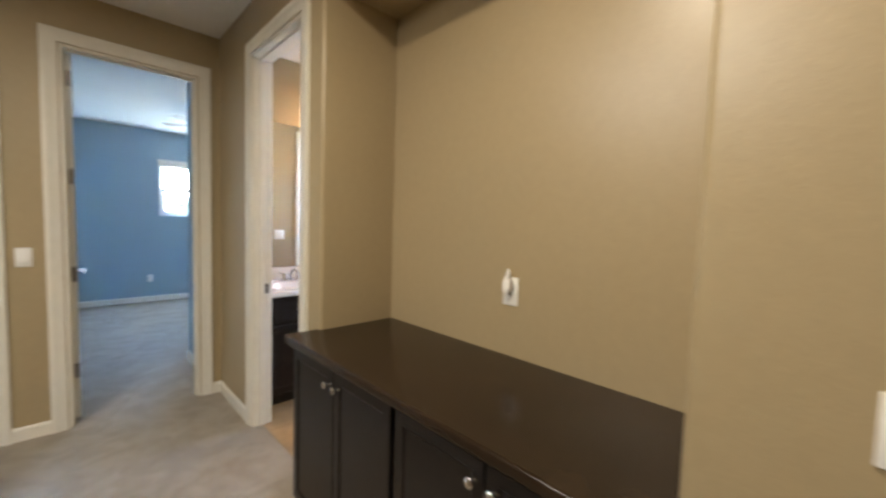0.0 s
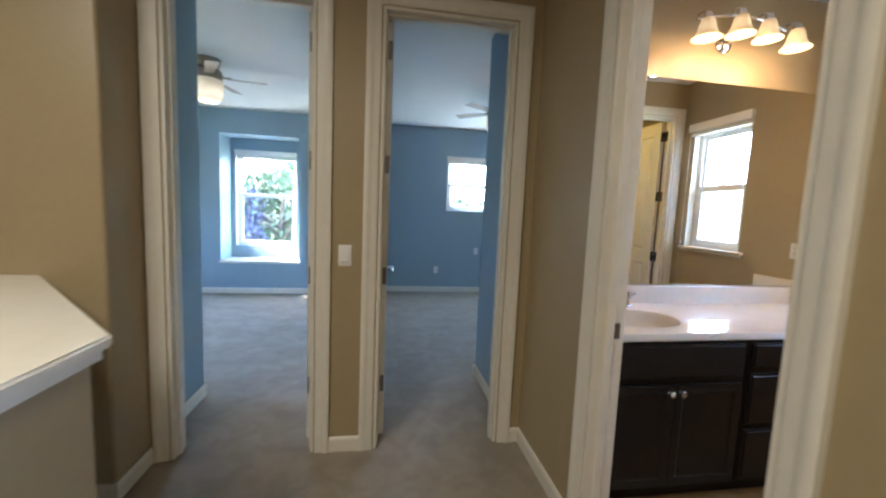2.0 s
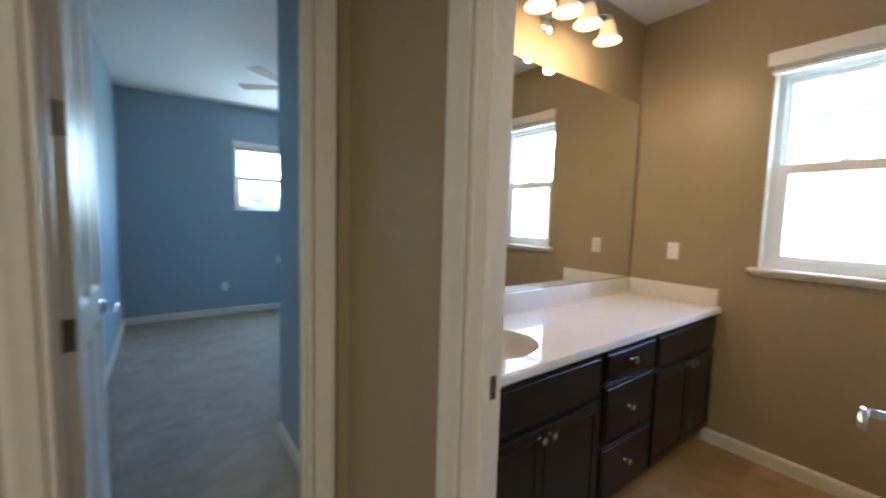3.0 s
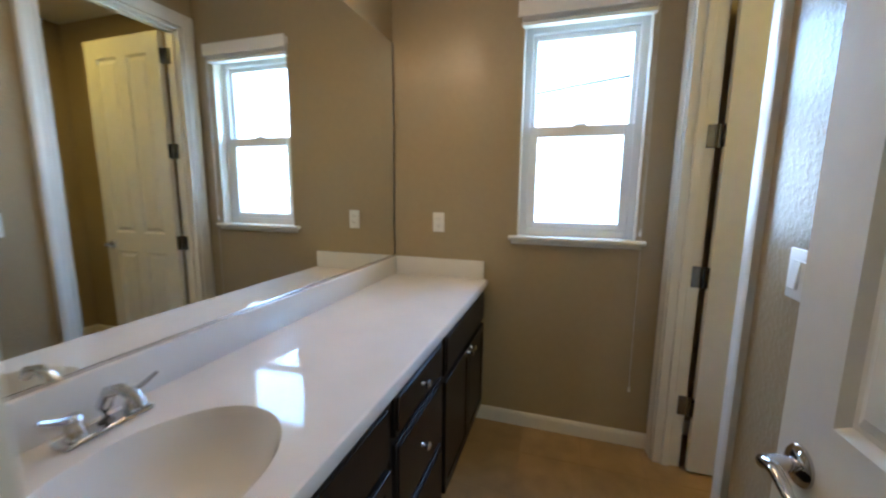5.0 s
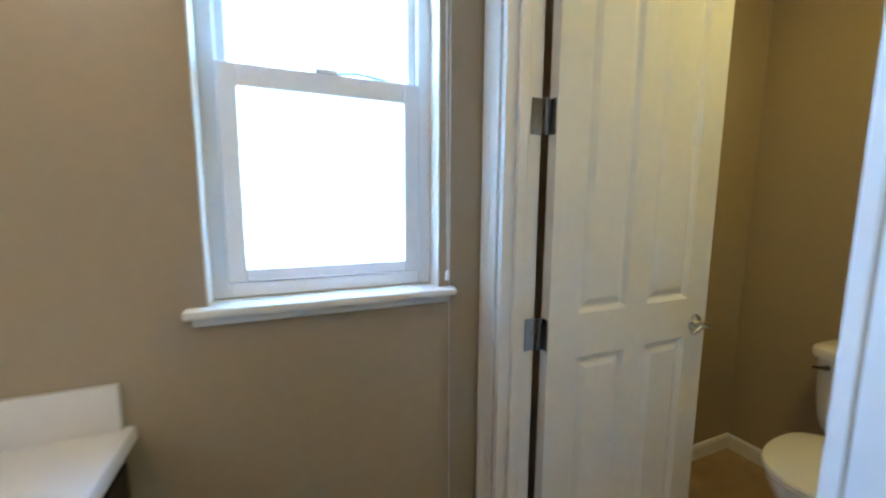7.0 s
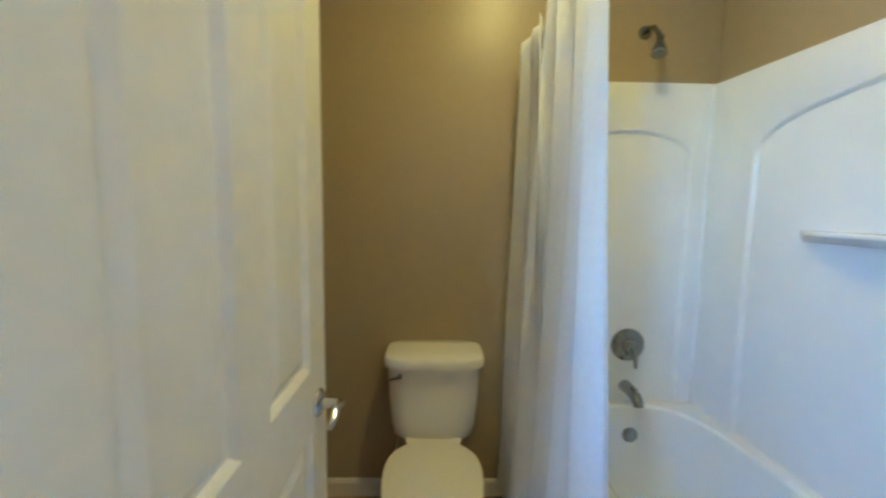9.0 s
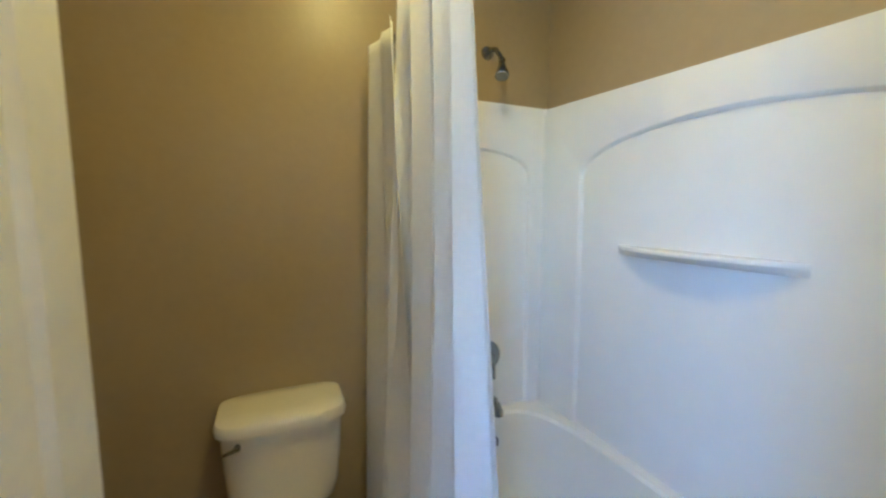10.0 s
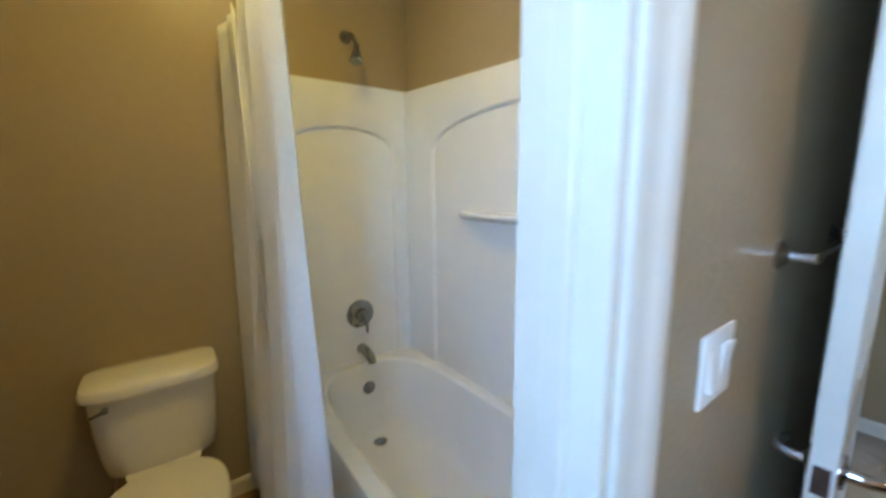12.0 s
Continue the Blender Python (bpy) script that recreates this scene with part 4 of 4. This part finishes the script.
part("shutoff_valve", lathe([(0.0, 0.0), (0.016, 0.0), (0.016, 0.006), (0.009, 0.010), (0.009, 0.030), (0.014, 0.034), (0.0, 0.038)], 14), CHROME, tl, m=T((0.20, 0.004, 0.16)) @ Matrix.Rotation(-math.pi / 2, 4, "X"))

# bathtub
RIM = 0.500
tb = thing("bathtub", "white acrylic bathtub with a rounded basin", "bathtub", T((1.9505, 1.175, 0)))


def tub_shell():
    n = 72
    o = [(max(-0.372, min(0.372, x * 1.6)), max(-0.800, min(0.800, y * 1.35)), z) for x, y, z in ring(0, 0, 0.372, 0.800, RIM, 8, n)]
    rings = [[(x * 0.999, y, 0.0) for x, y, z in o], [(x, y, RIM - 0.012) for x, y, z in o], [(x * 0.985, y * 0.994, RIM) for x, y, z in o]]
    rings.append(ring(-0.008, 0.0, 0.312, 0.750, RIM - 0.001, 3.6, n))
    rings.append(ring(-0.008, 0.0, 0.300, 0.738, RIM - 0.012, 3.6, n))
    rings.append(ring(-0.008, -0.004, 0.288, 0.720, RIM - 0.10, 3.5, n))
    rings.append(ring(-0.008, -0.015, 0.268, 0.690, 0.24, 3.3, n))
    rings.append(ring(-0.008, -0.035, 0.240, 0.640, 0.13, 3.0, n))
    rings.append(ring(-0.008, -0.045, 0.200, 0.580, 0.092, 2.8, n))
    rings.append(ring(-0.008, -0.10, 0.08, 0.30, 0.080, 2.4, n))
    return loft(rings, cap0=False)


part("shell", tub_shell(), ACRYLIC, tb)
od = lathe([(0.0, 0.0), (0.036, 0.0), (0.036, 0.005), (0.030, 0.010), (0.0, 0.012)], 24)
od.transform(Matrix.Rotation(-math.pi / 2, 4, "X"))
part("overflow_plate", od, STEEL, tb, "round chrome overflow plate", m=T((-0.028, -0.722, 0.365)))
part("drain", lathe([(0.0, 0.0), (0.034, 0.0), (0.036, 0.003), (0.026, 0.005), (0.022, 0.012), (0.0, 0.013)], 24), STEEL, tb, "chrome tub drain", m=T((-0.030, -0.610, 0.0965)))


# tub surround: three panels, each with a raised border round an arched field
def arch_frame(u0, u1, a0, a1, z0, z1, spring, apex, proud):
    """Border plate in x (u), z with an arched opening, front at y = -proud."""
    bm = bmesh.new()
    n = 28
    arch = [(a0, z0), (a0, (z0 + spring) / 2)] + [((a0 + a1) / 2 - (a1 - a0) / 2 * math.cos(math.pi * k / n), spring + (apex - spring) * math.sin(math.pi * k / n) ** 0.8) for k in range(n + 1)] + [(a1, (z0 + spring) / 2), (a1, z0)]
    outer = [(u0, z0), (u0, (z0 + spring) / 2)] + [(u0 + (u1 - u0) * k / n, z1) if 0 < k < n else ((u0, z1) if k == 0 else (u1, z1)) for k in range(n + 1)] + [(u1, (z0 + spring) / 2), (u1, z0)]
    fo = [bm.verts.new((u, -proud, z)) for u, z in outer]
    fi = [bm.verts.new((u, -proud, z)) for u, z in arch]
    mid = [bm.verts.new((u + (0.006 if u < (a0 + a1) / 2 else -0.006), -proud * 0.7, z - (0.006 if z > spring else 0))) for u, z in arch]
    bi = [bm.verts.new((u + (0.012 if u < (a0 + a1) / 2 else -0.012), 0, z - (0.012 if z > spring else 0))) for u, z in arch]
    bo = [bm.verts.new((u, 0, z)) for u, z in outer]
    for k in range(len(arch) - 1):
        for p, q in ((fo, fi), (fi, mid), (mid, bi), (bo, fo)):
            bm.faces.new((p[k], p[k + 1], q[k + 1], q[k]))
    return bm


TOP = 1.972
su = thing("tub_surround", "white acrylic three-wall tub surround with arched panels", "tub surround", T((0, 0, 0)))
# back wall (against the niche), looking to +x: local x runs along +y
MB = T((1.592, 0, 0)) @ Matrix.Rotation(math.pi / 2, 4, "Z")
bp = part("back_panel", box((1.577, 0.3705, RIM - 0.001), (1.592, 1.9795, TOP), 0.003, 2), ACRYLIC, su, smooth=False)
part("arched_border", arch_frame(0.402, 1.945, 0.640, 1.735, RIM + 0.001, TOP - 0.004, 1.625, 1.790, 0.017), ACRYLIC, bp, "raised white border round an arched field", m=MB)
part("joint_line", box((1.592, 1.772, RIM + 0.02), (1.6125, 1.780, TOP - 0.02), 0.002), ACRYLIC, bp, "thin joint line", smooth=False)
pp = part("plumbing_panel", box((1.592, 0.3705, RIM - 0.001), (2.345, 0.386, TOP), 0.003, 2), ACRYLIC, su, smooth=False)
part("arched_border", arch_frame(-2.330, -1.625, -2.260, -1.690, RIM + 0.001, TOP - 0.004, 1.640, 1.765, 0.017), ACRYLIC, pp, "raised white border round an arched field", m=T((0, 0.386, 0)) @ Matrix.Rotation(math.pi, 4, "Z"))
part("front_flange", box((2.330, 0.3705, RIM), (2.360, 0.396, TOP + 0.004), 0.005, 2), ACRYLIC, su, "white edge flange")
part("end_panel", box((1.592, 1.964, RIM - 0.001), (2.345, 1.9795, TOP), 0.003, 2), ACRYLIC, su, smooth=False)
# the back panel's top falls slightly away from the corner
for o in su.children_recursive:
    if o.name.startswith(("back_panel", "arched_border")) and (o.parent == bp or o == bp):
        for v in o.data.vertices:
            w = o.matrix_basis @ v.co
            if w.z > TOP - 0.012:
                v.co.z -= 0.045 * (w.y - 0.37)
# coved corner columns
for cy, sgn in ((0.386, 1), (1.964, -1)):
    r = 0.045
    pts = [(1.592, cy), (1.592 + r, cy)] + [(1.592 + r - r * math.sin(t * math.pi / 16), cy + sgn * (r - r * math.cos(t * math.pi / 16))) for t in range(1, 8)] + [(1.592, cy + sgn * r)]
    part("corner_cove", prism(pts, RIM + 0.002, TOP - 0.002), ACRYLIC, su)
# moulded ledge shelf with a bowed front and an undercut belly


def bow_shelf(y0, y1, back, out, top):
    bm, n = bmesh.new(), 32
    rows = []
    for k in range(n + 1):
        u = k / n
        w = out * math.sin(math.pi * min(max(u, 0.004), 0.996)) ** 0.6
        prof = [(0.0, 0.0), (w * 0.86, 0.0), (w * 0.96, -0.002), (w, -0.008), (w * 0.98, -0.015), (w * 0.80, -0.021), (w * 0.45, -0.034), (0.0, -0.042)]
        rows.append([bm.verts.new((back + x, y0 + (y1 - y0) * u, top + z)) for x, z in prof])
    for p, q in zip(rows, rows[1:]):
        for i in range(len(p) - 1):
            bm.faces.new((p[i], p[i + 1], q[i + 1], q[i]))
    bm.faces.new(rows[0])
    bm.faces.new(rows[-1])
    return bm


sb = bow_shelf(0.852, 1.448, 1.590, 0.088, 1.346)
part("soap_shelf", sb, ACRYLIC, bp, "white bow-front moulded shelf")

# shower head, valve, spout
sh = thing("shower", "chrome shower head on a bent wall arm", "shower", T((1.924, 0.370, 2.190)))
es = lathe([(0.0, 0.0), (0.030, 0.0), (0.028, 0.005), (0.014, 0.010), (0.0, 0.010)], 24)
es.transform(Matrix.Rotation(-math.pi / 2, 4, "X"))
part("flange", es, STEEL, sh)
part("arm", tube([(0, 0.004, 0), (0, 0.045, 0.0), (0, 0.075, -0.010), (0, 0.115, -0.055), (0, 0.128, -0.075)], 0.0105, 12), STEEL, sh)
hd = lathe([(0.0, 0.0), (0.013, 0.0), (0.015, -0.012), (0.012, -0.020), (0.016, -0.032), (0.022, -0.060), (0.029, -0.082), (0.030, -0.092), (0.026, -0.096), (0.0, -0.096)], 24)
part("head", hd, STEEL, sh, "chrome spray head", m=T((0, 0.126, -0.070)) @ Matrix.Rotation(radians(24), 4, "X") @ Matrix.Rotation(radians(-14), 4, "Y"))

tv = thing("shower_valve", "round chrome tub valve with a lever", "valve", T((1.924, 0.386, 0.775)))
ev = lathe([(0.0, 0.0), (0.078, 0.0), (0.078, 0.004), (0.066, 0.012), (0.034, 0.017), (0.030, 0.034), (0.022, 0.044), (0.0, 0.046)], 36)
ev.transform(Matrix.Rotation(-math.pi / 2, 4, "X"))
part("escutcheon", ev, STEEL, tv)
part("lever", tube([(0, 0.036, 0), (-0.006, 0.052, -0.02), (-0.012, 0.058, -0.055), (-0.016, 0.056, -0.095)], [0.012, 0.011, 0.009, 0.007], 12), STEEL, tv)
sp = thing("tub_spout", "chrome tub spout below the valve", "spout", T((1.924, 0.386, 0.572)))
part("spout_body", tube([(0, 0.0, 0), (0, 0.05, 0.002), (0, 0.10, -0.006), (0, 0.125, -0.022), (0, 0.130, -0.040)], [0.030, 0.027, 0.025, 0.023, 0.020], 18), STEEL, sp)
part("diverter", lathe([(0.004, 0.0), (0.004, 0.016), (0.008, 0.020), (0.0, 0.026)], 12), NICKEL, sp, m=T((0, 0.108, 0.014)))

# curtain rod with rings, curtain and liner
ROD_X, ROD_Z = 2.400, 2.120
rd = thing("curtain_rod", "straight shower curtain rod between the walls", "curtain rod", T((ROD_X, 0, ROD_Z)))
part("rod", tube([(0, 0.372, 0), (0, 1.978, 0)], 0.0125, 14), BRONZE, rd, "dark metal rod")
for yy0, s in ((0.3705, 1), (1.9795, -1)):
    fl = lathe([(0.0, 0.0), (0.032, 0.0), (0.030, 0.008), (0.016, 0.018), (0.0, 0.018)], 20)
    fl.transform(Matrix.Rotation(-s * math.pi / 2, 4, "X"))
    part("rod_flange", fl, BRONZE, rd, m=T((0, yy0, 0)))


def drape(y0, y1, folds, depth, x_top, lean, z0, z1, seed, pleat=1.0):
    """A hanging cloth gathered in folds between y0 and y1; lean: how far its foot stands out to +x."""
    rnd = random.Random(seed)
    nu, nv = folds * 24, 40
    amp = [depth * rnd.uniform(0.65, 1.15) for _ in range(folds * 2 + 2)]
    ph = [rnd.uniform(-0.3, 0.3) for _ in range(folds * 2 + 2)]
    bm = bmesh.new()
    g = []
    for j in range(nv + 1):
        v = j / nv                      # 0 at the top
        row = []
        for i in range(nu + 1):
            u = i / nu
            s = u * folds * 2 * math.pi
            k = int(u * folds * 2)
            f = u * folds * 2 - k
            a = amp[k] * (1 - f) + amp[k + 1] * f
            p = ph[k] * (1 - f) + ph[k + 1] * f
            wob = math.sin(s + p + 0.5 * v * math.sin(3.1 * u * folds + seed))
            x = x_top + a * (0.75 + 0.45 * v) * wob + lean * v ** 1.3 * (1.0 - 0.55 * u) + 0.010 * math.sin(7 * u + 4 * v)
            y = y0 + (y1 - y0) * u + 0.32 * (y1 - y0) / folds * math.sin(2 * s + p) * pleat + 0.020 * v * math.sin(5 * u + seed) + 0.30 * u * v ** 0.95
            row.append(bm.verts.new((x, y, z1 + (z0 - z1) * v - (0.010 * abs(math.sin(s / 2)) if j == 0 else 0))))
        g.append(row)
    for j in range(nv):
        for i in range(nu):
            bm.faces.new((g[j][i], g[j][i + 1], g[j + 1][i + 1], g[j + 1][i]))
    return bm


def cloth_thing(name, bm, label, category):
    ob = tagged(obj(name, bm, CLOTH, smooth=True), label, category)
    s = ob.modifiers.new("thickness", "SOLIDIFY")
    s.thickness = 0.0016
    return ob


cloth_thing("shower_curtain", drape(0.735, 1.195, 4, 0.020, ROD_X + 0.050, 0.10, 0.11, 2.150, 12, 0.14), "white shower curtain gathered at the rod's end", "curtain")
cloth_thing("curtain_liner", drape(0.47, 0.735, 2, 0.016, ROD_X + 0.080, 0.060, 0.16, 2.085, 9, 0.1), "cream curtain liner bunched beside the curtain", "curtain")
for k in range(9):
    y = 0.440 + 0.078 * k
    rg = bmesh.new()
    n = 16
    join(rg, tube([(0.024 * math.cos(2 * math.pi * q / n), 0, -0.012 + 0.028 * math.sin(2 * math.pi * q / n)) for q in range(n + 1)], 0.0026, 6))
    part("curtain_ring", rg, BRONZE, rd, "dark metal curtain ring", m=T((0.0, y, -0.012)) @ Matrix.Rotation(radians(10 * math.sin(k * 2.3)), 4, "Z"))

# towel bar behind the bathroom door
tw = thing("towel_bar", "polished chrome towel bar on the bathroom wall", "towel bar", T((1.840, 2.095, 1.335)))
for x in (0, -0.46):
    ps = lathe([(0.0, 0.0), (0.026, 0.0), (0.027, 0.005), (0.018, 0.011), (0.010, 0.018), (0.008, 0.045), (0.011, 0.056), (0.0, 0.062)], 22)
    ps.transform(Matrix.Rotation(-math.pi / 2, 4, "X"))
    part("post", ps, CHROME, tw, m=T((x, 0, 0)))
part("bar", tube([(0.012, 0.050, 0), (-0.472, 0.050, 0)], 0.006, 10), CHROME, tw)


# ---- ceiling fans ----
def ceiling_fan(m, label, turn, lit):
    e = thing("ceiling_fan", label, "ceiling fan", m, group="bedroom ceiling fans")
    part("canopy", lathe([(0.0, 0.0), (0.112, 0.0), (0.116, -0.015), (0.108, -0.050), (0.100, -0.080), (0.0, -0.082)], 32), BROWN_METAL, e, "brown metal canopy")
    part("housing", lathe([(0.0, -0.080), (0.085, -0.082), (0.118, -0.105), (0.128, -0.130), (0.128, -0.185), (0.120, -0.195), (0.0, -0.196)], 32), BROWN_METAL, e, "brown metal motor housing")
    for k in range(5):
        b = box((0.155, -0.050, -0.0025), (0.530, 0.050, 0.0025), 0.002)
        for v in b.verts:
            v.co.y *= 0.80 + 0.40 * (v.co.x - 0.155) / 0.375
        a = radians(72 * k + turn)
        bl = part("blade", b, WOODBLADE, e, "brown fan blade", smooth=False, m=Matrix.Rotation(a, 4, "Z") @ T((0, 0, -0.168)) @ Matrix.Rotation(radians(9), 4, "X"))
        part("blade_iron", tube([(0.120, 0, 0.010), (0.15, 0, 0.008), (0.20, 0, 0.005)], [0.012, 0.010, 0.012], 8), BROWN_METAL, bl)
    part("light_bowl", lathe([(0.122, -0.193), (0.134, -0.210), (0.138, -0.260), (0.134, -0.320), (0.118, -0.370), (0.080, -0.398), (0.030, -0.408), (0.0, -0.409)], 32), BOWL_GLASS, e, "lit frosted glass bowl")
    return e


ceiling_fan(T((-1.470, 5.670, H)), "ceiling fan with a lit glass bowl in the bedroom", 8, True)
lamp("fan_bulb", "POINT", (-1.47, 5.67, 2.27), 0.17, (1.0, 0.66, 0.36), 0.05)
ceiling_fan(T((1.570, 6.100, H)), "ceiling fan with a lit bowl in the blue bedroom", 0, True)
lamp("fan_bulb", "POINT", (1.57, 6.10, 2.27), 0.17, (1.0, 0.66, 0.36), 0.05)
dl = thing("ceiling_downlight", "white recessed hall downlight, lit", "ceiling light", T((0.40, 0.75, H)))
for fx, fy, nmx in ((-1.15, 1.50, "white recessed downlight over the stairwell, lit"), (2.50, 1.25, "white recessed toilet room light, lit")):
    dm = thing("ceiling_downlight", nmx, "ceiling light", T((fx, fy, H)))
    part("trim_ring", lathe([(0.075, 0.0), (0.118, -0.001), (0.120, -0.006), (0.112, -0.010), (0.106, -0.004)], 32), PLASTIC, dm)
part("trim_ring", lathe([(0.075, 0.0), (0.095, -0.001), (0.097, -0.006), (0.080, -0.010), (0.072, -0.004)], 32), PLASTIC, dl)

# ---- outside ----
tagged(obj("ground", box((-300, -300, -3.4), (300, 300, -3.2)), LAWN), "dry lawn and yards far below the windows", "ground", kind="structure")


def house(m, w, d, h, label, rows):
    """A plain sided house: wall with lap boards on its front (-y), gable roof, windows."""
    e = thing("house", label, "house", m, group="neighbour houses")
    part("wall", box((-w / 2, 0, 0), (w / 2, d, h)), SIDING, e, smooth=False)
    lap = box((-w / 2, -0.030, 0), (w / 2, -0.001, 0.19), 0.0)
    for v in lap.verts:
        if v.co.z > 0.1 and v.co.y < -0.01:
            v.co.y = -0.010
    base = part("lap_board", lap, SIDING, e, smooth=False)
    for k in range(1, int(h / 0.20)):
        o = new("lap_board", base.data)
        o.parent = e
        o.matrix_basis = T((0, 0, 0.20 * k))
    rf = bmesh.new()
    v = [rf.verts.new(c) for c in ((-w / 2 - 0.5, -0.12, h), (w / 2 + 0.5, -0.12, h), (w / 2 + 0.5, d / 2, h + d * 0.22), (-w / 2 - 0.5, d / 2, h + d * 0.22), (w / 2 + 0.5, d + 0.6, h), (-w / 2 - 0.5, d + 0.6, h))]
    for q in ((0, 1, 2, 3), (3, 2, 4, 5), (0, 3, 5), (1, 4, 2), (0, 5, 4, 1)):
        rf.faces.new([v[i] for i in q])
    part("roof", rf, ROOF, e, smooth=False)
    part("fascia", box((-w / 2 - 0.5, -0.64, h - 0.16), (w / 2 + 0.5, -0.60, h + 0.04)), SIDING, e, "white fascia board", smooth=False)
    for x, z, ww, hh in rows:
        f = part("window", box((x - ww / 2 - 0.06, -0.07, z - 0.06), (x + ww / 2 + 0.06, -0.028, z + hh + 0.06), 0.01), VINYL, e, smooth=False)
        part("pane", box((x - ww / 2, -0.078, z), (x + ww / 2, -0.071, z + hh)), BLACK, f, "dark glass", smooth=False)
    return e


nb = house(T((9.2, 2.0, -3.2)) @ Matrix.Rotation(-math.pi / 2, 4, "Z"), 14, 8, 5.4, "white sided neighbour house with a grey roof", [(-3.0, 3.4, 0.9, 0.5), (3.5, 3.2, 1.2, 1.2)])
house(T((-2.0, 24.0, -3.2)), 13, 9, 3.4, "pale sided house across the yards", [(-2.5, 1.0, 1.4, 1.2), (2.5, 1.0, 1.4, 1.2)])
house(T((12.0, 26.0, -3.2)), 12, 9, 3.6, "pale sided house beyond the fence", [(-2.5, 1.0, 1.4, 1.2), (2.5, 1.0, 1.4, 1.2)])


part("service_wire", tube([(-7.0 + 0.925 * k, -1.2, 5.35 + 0.130 * k + 0.02 * math.cos(k)) for k in range(9)] + [(0.4 + 0.825 * k, -1.2, 6.39 - 0.09 * k) for k in range(1, 9)], 0.030, 6), WIRE, nb, "black service wire over the yard")


def tree(x, y, height, spread, seed, label, leaf=LEAF, loose=0.32):
    rnd = random.Random(seed)
    e = thing("tree", label, "tree", T((x, y, -3.2)), group="yard trees")
    tr = tube([(0, 0, 0), (0.05, 0.02, height * 0.25), (-0.05, 0.06, height * 0.5), (0.05, 0, height * 0.75)], [0.20, 0.16, 0.12, 0.05], 10)
    for k in range(7):
        a, z = rnd.uniform(0, 6.28), height * rnd.uniform(0.3, 0.65)
        join(tr, tube([(0, 0, z), (0.5 * spread * 0.5 * math.cos(a), 0.5 * spread * 0.5 * math.sin(a), z + 0.5), (spread * 0.75 * math.cos(a), spread * 0.75 * math.sin(a), z + rnd.uniform(0.7, 1.5))], [0.07, 0.05, 0.02], 7))
    part("trunk", tr, BARK, e)
    verts, faces = [], []
    for c in range(46):
        a, r, z = rnd.uniform(0, 6.28), spread * math.sqrt(rnd.random()), height * rnd.uniform(0.38, 1.0)
        r *= math.sin(math.pi * min(1, max(0.12, (z / height - 0.3) / 0.8))) ** 0.5
        cx, cy = r * math.cos(a), r * math.sin(a)
        for _ in range(70):
            p = Vector((cx + rnd.gauss(0, loose), cy + rnd.gauss(0, loose), z + rnd.gauss(0, 0.75 * loose)))
            q = Euler((rnd.uniform(0, 6), rnd.uniform(0, 6), rnd.uniform(0, 6))).to_matrix()
            s = rnd.uniform(0.09, 0.17)
            i = len(verts)
            verts += [tuple(p + q @ Vector(o)) for o in ((-s, 0, 0), (0, -s * 0.45, 0.01), (s, 0, 0), (0, s * 0.45, 0.01))]
            faces.append((i, i + 1, i + 2, i + 3))
    me = bpy.data.meshes.new("crown")
    me.from_pydata(verts, [], faces)
    me.materials.append(leaf)
    cr = new("crown", me)
    cr.parent = e
    return e


tree(-3.2, 15.6, 6.6, 2.3, 3, "leafy green tree in the back yard")
tree(-5.4, 18.5, 6.4, 2.4, 11, "leafy green tree at the back of the yard")
tree(-7.2, 16.5, 6.0, 2.2, 12, "leafy green tree along the fence")
tree(-3.78, 13.9, 4.7, 0.22, 8, "slim purple-leaved tree in the back yard", PLUM, 0.14)
tree(-1.6, 17.5, 5.4, 1.8, 4, "leafy green tree beside the fence")
tree(4.6, 19.0, 5.0, 1.9, 6, "leafy green tree beyond the yard")
fn = thing("fence", "weathered board fence along the yard", "fence", T((0, 13.2, -3.2)))
fb = part("board", box((-9.0, 0, 0), (-8.86, 0.02, 1.75), 0.004), FENCEM, fn, smooth=False)
for k in range(1, 120):
    o = new("board", fb.data)
    o.parent = fn
    o.matrix_basis = T((0.15 * k, 0, 0.02 * math.sin(k * 1.7)))
# ---- tiles of the bathroom and toilet room floor ----
fl = tagged(obj("floor_bath", box((1.145, 0.37, -0.25), (3.48, 3.66, -0.0012)), GROUT), "tan ceramic tile bathroom floor with thin grout lines", "floor", kind="structure")
PITCH = 0.3075
tile_bm = box((0, 0, -0.010), (PITCH - 0.0035, PITCH - 0.0035, 0.0), 0.001, 1, pick=lambda a, b: a.z > -0.001 and b.z > -0.001)
tile0 = None
for i in range(8):
    for j in range(11):
        x, y = 1.148 + PITCH * i, 0.30 + PITCH * j
        if (x < 1.50 and y < 2.0) or y + PITCH > 3.66 or (i == 7 and y > 1.8):
            continue
        if tile0 is None:
            tile0 = obj("tile", tile_bm, TILE, fl, m=T((x, y, 0.0)))
        else:
            o = new("tile", tile0.data)
            o.parent = fl
            o.matrix_basis = T((x, y, 0.0))
